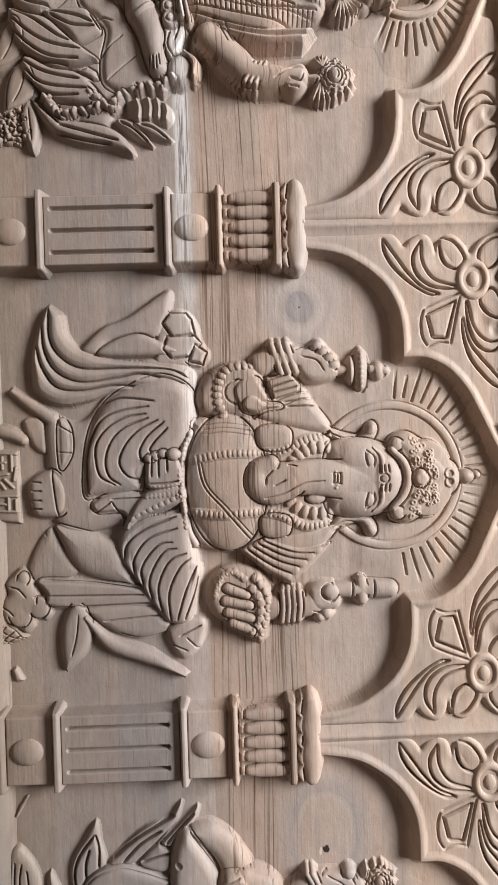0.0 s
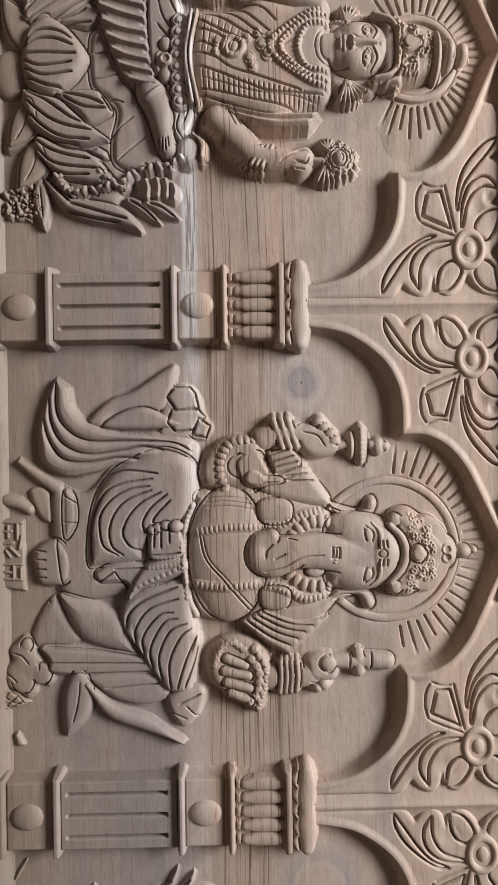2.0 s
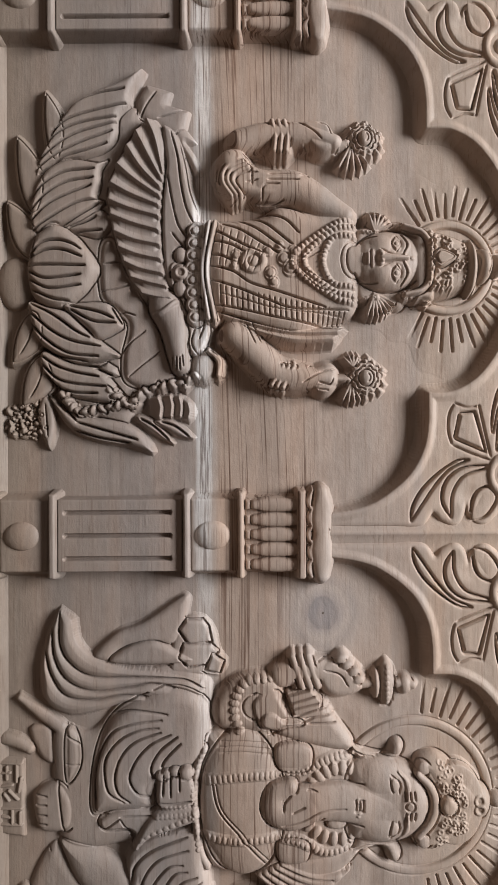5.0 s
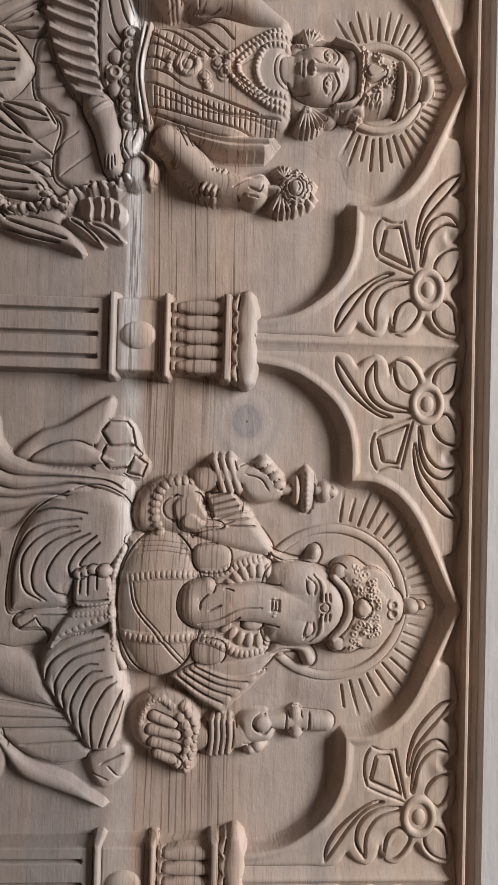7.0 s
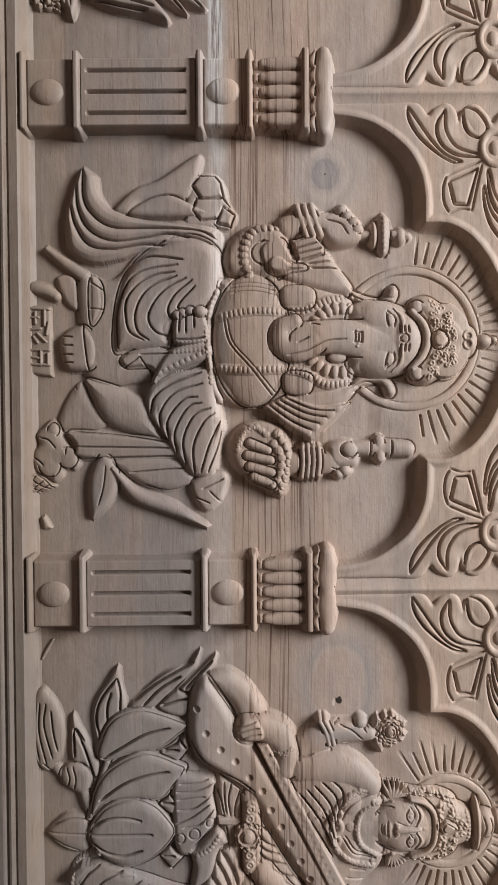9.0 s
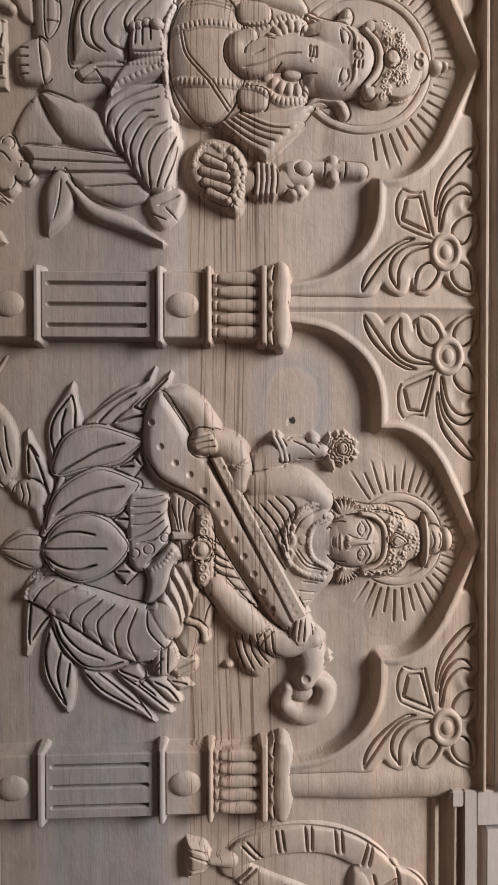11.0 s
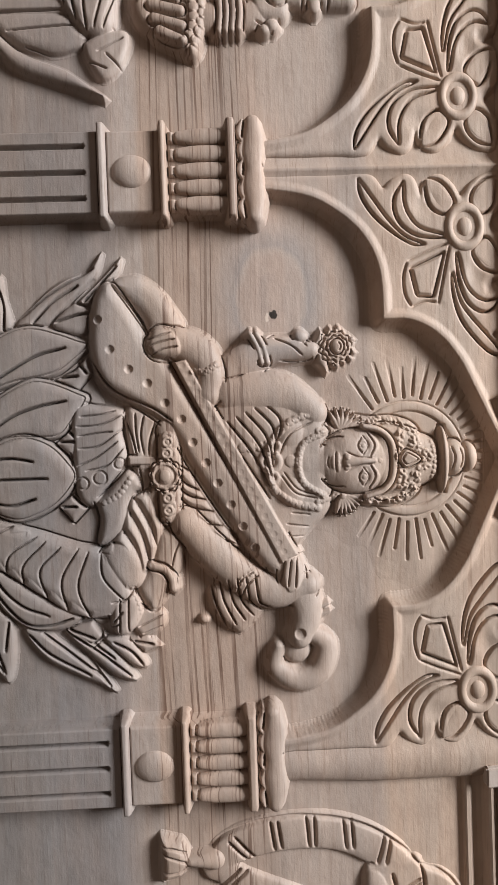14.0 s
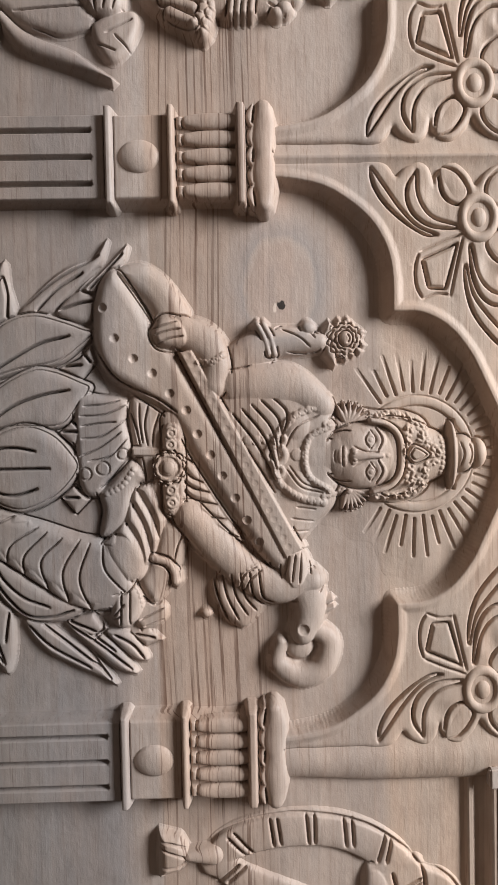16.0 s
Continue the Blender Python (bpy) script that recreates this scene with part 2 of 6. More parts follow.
class Carve:
    """A carved relief: heights in millimetres over a grid of x and z, as a router cuts it."""

    def __init__(self, x0, x1, z0, z1, step=0.8, depth=DEPTH):
        self.step, self.depth = step, depth
        self.xs, self.zs = np.arange(x0, x1 + step, step), np.arange(z0, z1 + step, step)
        self.h = np.zeros((len(self.zs), len(self.xs)))
        self.lines, self.cuts = np.zeros(self.h.shape), np.zeros(self.h.shape)

    def box(self, x0, x1, z0, z1):
        a, b = np.searchsorted(self.xs, (x0, x1))
        c, d = np.searchsorted(self.zs, (z0, z1))
        win = (slice(c, d), slice(a, b))
        return win, *np.meshgrid(self.xs[a:b], self.zs[c:d])

    def lay(self, win, top, on=False, blend=0.0, gap=None, level=0.0):
        if top.size == 0:
            return
        h = self.h[win]
        if not on and not blend:  # a fine cut line round each form that stands on another
            lines = self.lines[win]
            lines[top > h] = 0
            self.cuts[win][top > h] = 0
            if gap is not None:
                np.maximum(lines, np.where((h > 1.5) & (h < level), 4.6 / self.depth * np.maximum(0, 1 - np.abs(gap - 0.7) / 0.75), 0), out=lines)
        if on:
            h += top
        elif blend:
            k = np.clip(0.5 + 0.5 * (top - h) / blend, 0, 1)
            h[:] = np.where(top > 0, h * (1 - k) + top * k + blend * k * (1 - k), h)
        else:
            np.maximum(h, top, out=h)

    def dome(self, c, rx, rz, h, base=0.0, rot=0.0, on=False, power=0.5, blend=0.0):
        r = max(rx, rz) + (0 if on else 2)
        win, x, z = self.box(c[0] - r, c[0] + r, c[1] - r, c[1] + r)
        a = radians(rot)
        u, v = (x - c[0]) * math.cos(a) + (z - c[1]) * math.sin(a), (z - c[1]) * math.cos(a) - (x - c[0]) * math.sin(a)
        q = 1 - (u / rx) ** 2 - (v / rz) ** 2
        self.lay(win, np.where(q > 0, base + h * np.maximum(q, 0) ** power, 0), on, blend, (np.sqrt(np.maximum(1 - q, 0)) - 1) * min(rx, rz), base + 0.6 * h)
        return self

    def near(self, line, reach):
        """Distance to a line, and how far along it (0 to 1), within its surroundings."""
        lo, hi = line.min(0) - reach, line.max(0) + reach
        win, x, z = self.box(lo[0], hi[0], lo[1], hi[1])
        best, along = np.full(x.shape, 1e9), np.zeros(x.shape)
        run = np.r_[0, np.cumsum(np.linalg.norm(np.diff(line, axis=0), axis=1))]
        total = max(run[-1], 1e-6)
        for (ax, az), (bx, bz), s0, s1 in zip(line[:-1], line[1:], run[:-1], run[1:]):
            ex, ez = bx - ax, bz - az
            t = np.clip(((x - ax) * ex + (z - az) * ez) / (ex * ex + ez * ez + 1e-9), 0, 1)
            d = (x - ax - t * ex) ** 2 + (z - az - t * ez) ** 2
            m = d < best
            best[m], along[m] = d[m], (s0 + t[m] * (s1 - s0)) / total
        return win, np.sqrt(best), along, total

    def tube(self, pts, r, h, base=0.0, on=False, bands=0.0, depth=0.8, blend=0.0, power=0.5):
        """A rounded limb or cord along a smooth line; r may be a list of radii along it; bands: spacing of cross grooves."""
        rs = np.atleast_1d(np.array(r, float))
        line = spline(pts, 2.5)
        win, d, s, total = self.near(line, rs.max() + (0 if on else 2))
        rad = np.interp(s, np.linspace(0, 1, len(rs)), rs)
        q = np.maximum(1 - (d / rad) ** 2, 0)
        bs = np.atleast_1d(np.array(base, float))
        low = np.interp(s, np.linspace(0, 1, len(bs)), bs)
        top = low + h * q**power
        if bands:
            top = top - depth * np.exp(-((((s * total / bands) % 1.0) - 0.5) * bands / 0.8) ** 2)
        self.lay(win, np.where(d < rad, top, 0), on, blend, d - rad, low + 0.6 * h)
        return self

    def inside(self, pts, smooth=True, pad=2.5):
        line = spline(pts, 2.5, True) if smooth else np.array(pts, float)
        line = np.vstack([line, line[:1]])
        win, d, _, _ = self.near(line, pad)
        x, z = np.meshgrid(self.xs[win[1]], self.zs[win[0]])
        odd = np.zeros(x.shape, bool)
        for (ax, az), (bx, bz) in zip(line[:-1], line[1:]):
            if az != bz:
                odd ^= ((az > z) != (bz > z)) & (x < (bx - ax) * (z - az) / (bz - az) + ax)
        return win, np.where(odd, d, -d)

    def plate(self, pts, h, edge, base=0.0, smooth=True, on=False, blend=0.0):
        """A raised shape with a closed outline and a rounded edge."""
        win, d = self.inside(pts, smooth)
        self.lay(win, np.where(d > 0, base + h * rounded(d / edge), 0), on, blend, -d, base + 0.8 * h)
        return self

    def cut(self, pts, w=1.6, depth=1.6):
        """A tapering V groove along a smooth line."""
        line = spline(pts, 2.5)
        w, depth = 0.48 + w * 0.19, depth * 1.5 / self.depth
        win, d, s, _ = self.near(line, w * 1.6)
        taper = np.minimum(1, np.minimum(s, 1 - s) * 7 + 0.35)
        deep = depth * taper * (0.75 * np.maximum(0, 1 - d / w) + 0.25 * np.exp(-((d / (w * 1.1)) ** 2)))
        np.maximum(self.cuts[win], deep, out=self.cuts[win])
        return self

    def leaf(self, pts, h, base=0.0, edge=6.0, inset=2.3, veins=(), smooth=True, vein=(3.6, 6.0)):
        """A leaf with a closed outline, a cut line running inside its edge, and cut veins."""
        win, d = self.inside(pts, smooth)
        top = base + h * rounded(d / edge)
        self.lay(win, np.where(d > 0, top, 0), gap=-d, level=base + h)
        if inset:
            np.maximum(self.cuts[win], 2.6 / self.depth * np.maximum(0, 1 - np.abs(d - inset) / 0.8), out=self.cuts[win])
        for line in veins:
            self.cut(line, vein[0], vein[1])
        return self

    def folds(self, rails, base, h, steep=0.11):
        """Overlapping folds between neighbouring lines: each swells towards the next line and drops off there."""
        rails = [spline(r, 2.0) for r in rails]
        for a, b in zip(rails, rails[1:]):
            win, d = self.inside(np.vstack([a, b[::-1]]), smooth=False, pad=3)
            x, z = np.meshgrid(self.xs[win[1]], self.zs[win[0]])
            da, db = (np.min([np.hypot(x - px, z - pz) for px, pz in line], 0) for line in (a, b))
            t = da / (da + db + 1e-6)
            top = base + h * (0.12 + 0.88 * np.clip(t / (1 - steep), 0, 1) ** 1.4) * np.clip((1 - t) / steep, 0.3, 1) ** 0.6 * (0.55 + 0.45 * rounded(d / 3.0))
            if steep >= 0.5:
                top = base + h * (0.45 + 0.42 * np.sin(np.clip(t, 0, 1) * math.pi) ** 0.8) * np.clip(d / 5.0, 0, 1) ** 0.45
            self.lay(win, np.where(d > -0.5, top, 0))
        return self

    def beads(self, pts, gap, r, h, squash=1.0):
        """A string of beads along a smooth line, on what is there."""
        line = spline(pts, 0.8)
        run = np.r_[0, np.cumsum(np.linalg.norm(np.diff(line, axis=0), axis=1))]
        count = max(2, int(round(run[-1] / gap)) + 1)
        for s in np.linspace(0, run[-1], count):
            x, z = np.interp(s, run, line[:, 0]), np.interp(s, run, line[:, 1])
            ahead = (np.interp(s + 1, run, line[:, 0]) - np.interp(s - 1, run, line[:, 0]), np.interp(s + 1, run, line[:, 1]) - np.interp(s - 1, run, line[:, 1]))
            self.dome((x, z), r * squash, r, h, on=True, rot=math.degrees(math.atan2(ahead[1], ahead[0])))
        return self

    def ribs(self, a, b, count, w=2.4, depth=2.6, ends=False):
        """Grooves side by side from line a to line b, on what is there."""
        la, lb = spline(a, 2.0), spline(b, 2.0)
        u = np.linspace(0, 1, 20)
        la, lb = (np.stack([np.interp(u, np.linspace(0, 1, len(l)), l[:, k]) for k in (0, 1)], 1) for l in (la, lb))
        for k in range(0 if ends else 1, count + (1 if ends else 0)):
            self.cut((la + (lb - la) * (k / count))[1:-1:3], w, depth)
        return self

    def pleats(self, a, b, count, h, base=0.0, w=2.6, depth=3.4):
        """Folds of cloth or a ribbed leaf between line a and line b, each fold rolled over towards the next."""
        la, lb = spline(a, 2.0), spline(b, 2.0)
        win, d = self.inside(np.vstack([la, lb[::-1]]), smooth=False)
        self.lay(win, np.where(d > 0, base + h * rounded(d / 5.0), 0), gap=-d, level=base + h)
        u = np.linspace(0, 1, 20)
        la, lb = (np.stack([np.interp(u, np.linspace(0, 1, len(l)), l[:, k]) for k in (0, 1)], 1) for l in (la, lb))
        for k in range(count):
            line = la + (lb - la) * ((k + 0.5) / count)
            r = np.maximum(np.linalg.norm(lb - la, axis=1) / count / 2, 0.8)
            self.tube(line[1:-1:3], r[1:-1:3], 2.4, on=True, power=0.8)
        return self.ribs(a, b, count, w, depth)

    def ring(self, c, big, r, h, base=0.0, on=False):
        win, x, z = self.box(c[0] - big - r, c[0] + big + r, c[1] - big - r, c[1] + big + r)
        d = np.abs(np.hypot(x - c[0], z - c[1]) - big)
        self.lay(win, np.where(d < r, base + h * np.sqrt(np.maximum(1 - (d / r) ** 2, 0)), 0), on)
        return self

    def petal(self, a, b, w, h, base=0.0, bend=0.0, rim=True, veins=1, curl=0.0):
        """A pointed leaf from a to b with a raised edge, a middle vein and a bend sideways."""
        a, b = np.array(a, float), np.array(b, float)
        along, side = b - a, np.array((-(b - a)[1], (b - a)[0]))
        side = side / np.linalg.norm(side)
        u = np.linspace(0, 1, 13)
        mid = a + u[:, None] * along + (np.sin(u * math.pi) * bend)[:, None] * side
        half = w * np.sin(np.clip(u * 0.97 + 0.03, 0, 1) ** 0.8 * math.pi) ** 0.8
        outline = np.vstack([mid + half[:, None] * side, (mid - half[:, None] * side)[::-1]])
        win, d = self.inside(outline)
        low = h * rounded(d / (w * 0.55))
        self.lay(win, np.where(d > 0, base + low + curl, 0), gap=-d, level=base + h)
        if rim:
            np.maximum(self.cuts[win], 2.4 / self.depth * np.maximum(0, 1 - np.abs(d - 2.9) / 0.8), out=self.cuts[win])
        for k in range(veins):
            off = (k - (veins - 1) / 2) * w * 0.62
            self.cut(mid[2:10] + off * side * np.sin(np.linspace(0.25, 1, 8) * math.pi)[:, None] ** 0.7, 1.4, 2.0)
        return self

    def finish(self, slope=4.0, reach=6, soft=1, foot=False):
        """Leaning walls and rounded arrises, as the cutter leaves them."""
        for _ in range(reach):
            h, fall = self.h, slope * self.step
            up = h.copy()
            for axis, way in ((0, 1), (0, -1), (1, 1), (1, -1)):
                np.maximum(up, np.roll(h, way, axis) - fall, out=up)
            self.h = up
        if foot:  # the round nose of the cutter leaves a hollow at the foot of each form
            cove = np.where(self.h > 5, 3.4, 0.0)
            for _ in range(6):
                up = cove.copy()
                for axis, way in ((0, 1), (0, -1), (1, 1), (1, -1)):
                    np.maximum(up, np.roll(cove, way, axis) - 0.9 * self.step, out=up)
                cove = up
            self.h = np.where(self.h < 3.3, np.maximum(self.h, cove**2 / 3.4), self.h)
        self.h = self.h - np.minimum(np.maximum(self.lines, self.cuts), np.maximum(self.h - 0.3, 0))
        for _ in range(soft):
            h = self.h
            self.h = h * 0.68 + 0.08 * (np.roll(h, 1, 0) + np.roll(h, -1, 0) + np.roll(h, 1, 1) + np.roll(h, -1, 1))
        return self

    def mesh(self, name, sink=-2.0, foot=0.0):
        """A smooth mesh of all that stands above foot, in metres, facing -y."""
        h = self.h
        live = h > foot + 0.03
        cell = live[:-1, :-1] | live[1:, :-1] | live[:-1, 1:] | live[1:, 1:]
        wide, quads = h.shape[1], []
        for n in (8, 4, 2, 1):  # larger faces where the surface is nearly flat
            tall, across = cell.shape[0] // n, cell.shape[1] // n
            ok = np.ones((tall, across), bool)
            a, b, c, d = (h[r: r + (tall - 1) * n + 1: n, k: k + (across - 1) * n + 1: n] for r, k in ((0, 0), (0, n), (n, n), (n, 0)))
            for r in range(n):
                for k in range(n):
                    ok &= cell[r: r + (tall - 1) * n + 1: n, k: k + (across - 1) * n + 1: n]
            for r in range(n + 1) if n > 1 else ():
                for k in range(n + 1):
                    rows, cols = slice(r, r + (tall - 1) * n + 1, n), slice(k, k + (across - 1) * n + 1, n)
                    u, v = k / n, r / n
                    flat = (a * (1 - u) + b * u) * (1 - v) + (d * (1 - u) + c * u) * v
                    ok &= (h[rows, cols] > foot + 0.6) & (np.abs(h[rows, cols] - flat) * self.depth < 0.022)
            rows, cols = np.nonzero(ok)
            corner = rows * n * wide + cols * n
            quads.append(np.stack([corner, corner + n, corner + n * wide + n, corner + n * wide], 1))
            for r in range(n):
                for k in range(n):
                    cell[rows * n + r, cols * n + k] = False
        quads = np.vstack(quads)
        used, quads = np.unique(quads, return_inverse=True)
        quads = quads.reshape(-1, 4)
        x, z = self.xs[used % wide], self.zs[used // wide]
        y = h.ravel()[used]
        y = np.where(live.ravel()[used], np.where(y - foot < 0.2, foot + 0.2 - (foot + 0.2 - y) * 2.4, y), sink)
        data = bpy.data.meshes.new(name)
        data.vertices.add(len(used))
        data.vertices.foreach_set("co", (np.stack([x, -y * self.depth, z], 1) * 0.001).ravel())
        data.loops.add(quads.size)
        data.loops.foreach_set("vertex_index", quads.ravel().astype(np.int32))
        data.polygons.add(len(quads))
        data.polygons.foreach_set("loop_start", np.arange(0, quads.size, 4, dtype=np.int32))
        data.update(calc_edges=True)
        data.polygons.foreach_set("use_smooth", np.ones(len(quads), bool))
        return data


def moulding(x0, x1, profile, step=40.0):
    """A strip of moulding along x with a profile of (z, height) in millimetres, closed at the back."""
    bm = bmesh.new()
    cuts = np.linspace(x0, x1, max(2, int((x1 - x0) / step)))
    rows = [[bm.verts.new((x * 0.001, -h * DEPTH * 0.001, z * 0.001)) for z, h in profile] for x in cuts]
    for a, b in zip(rows[:-1], rows[1:]):
        for k in range(len(profile) - 1):
            bm.faces.new((a[k], b[k], b[k + 1], a[k + 1]))
    bm.faces.new(rows[0][::-1])
    bm.faces.new(rows[-1])
    bmesh.ops.recalc_face_normals(bm, faces=bm.faces)
    return bm


def block(x0, x1, y0, y1, z0, z1, bevel=0.0):
    """A squared piece in millimetres, its arrises eased."""
    bm = bmesh.new()
    bmesh.ops.create_cube(bm, size=1)
    for v in bm.verts:
        v.co = ((x0 + x1) / 2 + v.co.x * (x1 - x0), (y0 + y1) / 2 + v.co.y * (y1 - y0), (z0 + z1) / 2 + v.co.z * (z1 - z0))
        v.co *= 0.001
    if bevel:
        bmesh.ops.bevel(bm, geom=bm.edges[:], offset=bevel * 0.001, segments=2, affect="EDGES")
    return bm


# ---- structure ----
for name, box, mat, label in (
        ("floor", (-4600, 4600, -6600, 300, -60, 0), floor_mat, "worn dark concrete workshop floor under the panel"),
        ("wall_north", (-4600, 4600, 160, 300, 0, 5000), wall_mat, "plain plastered wall behind the panel"),
        ("wall_south", (-4600, 4600, -6600, -6480, 0, 5000), wall_mat, "plain plastered workshop wall"),
        ("wall_west", (-4600, -4480, -6480, 160, 0, 5000), wall_mat, "plain plastered workshop wall"),
        ("wall_east", (4480, 4600, -6480, 160, 0, 5000), wall_mat, "plain plastered workshop wall")):
    tagged(part(name, block(*box), mat), label, name.split("_")[0], kind="structure")


def roof():
    """The ceiling in four strips round the opening of the roof light, as one mesh."""
    x0, x1, y0, y1 = (v * 1000 for v in ROOF[:4])
    bm = bmesh.new()
    for a, b, c, d in ((-4600, x0, -6600, 300), (x1, 4600, -6600, 300), (x0, x1, -6600, y0), (x0, x1, y1, 300)):
        box = bmesh.ops.create_cube(bm, size=1)["verts"]
        for v in box:
            v.co = Vector(((a + b) / 2 + v.co.x * (b - a), (c + d) / 2 + v.co.y * (d - c), 5060 + v.co.z * 120)) * 0.001
    return bm


tagged(part("ceiling", roof(), wall_mat), "plain workshop ceiling with an open roof light", "ceiling", kind="structure")

AXES = (-684.0, -198.5, 287.5, 764.5)  # the middles of the four pillars
ARCHES = ((-444.0, 1.03, 1.0), (43.5, 1.0, 1.003), (526.5, 1.011, 1.008))  # middle, stretch and height of each arch

# ---- the slab: back boards, rails, border ----
slab = tagged(new("carved_panel"), "large pale pine panel with recessed field standing upright on the floor", "wooden panel")


def back_board(z0, z1):
    """One glued board of the recessed field, its face left slightly uneven by the cutter."""
    c = Carve(-760, 965, z0, z1, 4.0)
    x, z = np.meshgrid(c.xs, c.zs)
    wave = np.sin(x * 0.031 + z * 0.05) * 0.12 + np.sin(x * 0.083 - z * 0.027 + 1.3) * 0.08 + np.sin(z * 0.19 + x * 0.011) * 0.08
    c.h = 20 + 0.22 * wave
    edge = np.minimum(z - z0, z1 - z)
    c.h -= 0.25 * np.exp(-((edge / 2.0) ** 2))
    data = c.mesh("back_board")
    co = np.zeros(len(data.vertices) * 3)
    data.vertices.foreach_get("co", co)
    co[1::3] += 0.020 * DEPTH
    data.vertices.foreach_set("co", co)
    return data


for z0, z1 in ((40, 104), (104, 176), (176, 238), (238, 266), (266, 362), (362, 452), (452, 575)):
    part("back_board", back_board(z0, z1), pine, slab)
part("backing", block(-760, 965, 2, 22, 0, 558, 2), pine, slab)
part("backing", block(-760, 816, 2, 22, 558.2, 640, 2), pine, slab)
part("backing", block(780, 965, 61, 70, 520, 640, 2), pine, slab)
part("bottom_rail", moulding(-760, 965, ((0, 0), (0, 33), (2, 35), (43, 35), (44.5, 34), (45.5, 30), (47.5, 30), (48.5, 32.5), (50.5, 33), (52, 31.5), (53, 26), (54.5, 26), (55.5, 28), (63.5, 28), (65.5, 25), (67.5, 16), (69.5, 7), (72, 2.5), (75, -1))), pine, slab, "plain moulded bottom rail")
part("top_cove", moulding(-760, 780, ((541, -1), (543, 2), (556, 2.5), (559.5, 5), (562, 12), (563.5, 24), (564.5, 26), (566.5, 26), (567.6, 24), (568.4, 14), (571, 9), (576, 8), (580, 12), (580.2, 0))), pine, slab, "hollow with a narrow bead")
part("top_border", moulding(-760, 780, ((580.4, 0), (580.4, 23), (582, 26), (640, 26), (640, 0))), planed, slab, "flat pale top border")
part("side_rail", moulding(780, 965, ((513, -1), (514.5, 0.3), (516.5, 1.2), (518, 5), (519.5, 6.2), (522, 6.0), (524.5, 3.4), (528, 3.6), (531.5, 6.5), (534, 11), (535.5, 14.5), (537.5, 16), (539.5, 15.6), (541, 12.5), (542.5, 7), (544.5, 6), (546, 14), (546.2, 0))), pine, slab, "hollow and beads of the end border")
part("end_border", block(780.4, 965, -15, 60, 546.4, 559.4, 0.6), sawn, slab, "flat planed strip before the sawn slot")
part("corner_strip", block(780.4, 797, -15, 0, 533, 546.2, 1.5), sawn, slab, "planed strip at the end of the border")
part("corner_strip", block(780.4, 816, -15, 60, 559.5, 640, 0.5), sawn, slab)
part("offcut", block(823, 965, -12, 60, 571, 640, 0.8), sawn, slab, "uncut waste beyond the sawn slot")


# ---- pillars ----
LOW = 0.57  # the pillars stand out a little less than the rest
MID = 0.60  # the arches and the ridges between them


def carve_bar(x0, x1, z0, z1, h, edge, foot=0.0, step=1.1):
    c = Carve(x0 - 6, x1 + 6, z0 - 6, z1 + 6, step, LOW)
    return c.plate(((x0, z0), (x1, z0), (x1, z1), (x0, z1)), h, edge, foot, smooth=False)


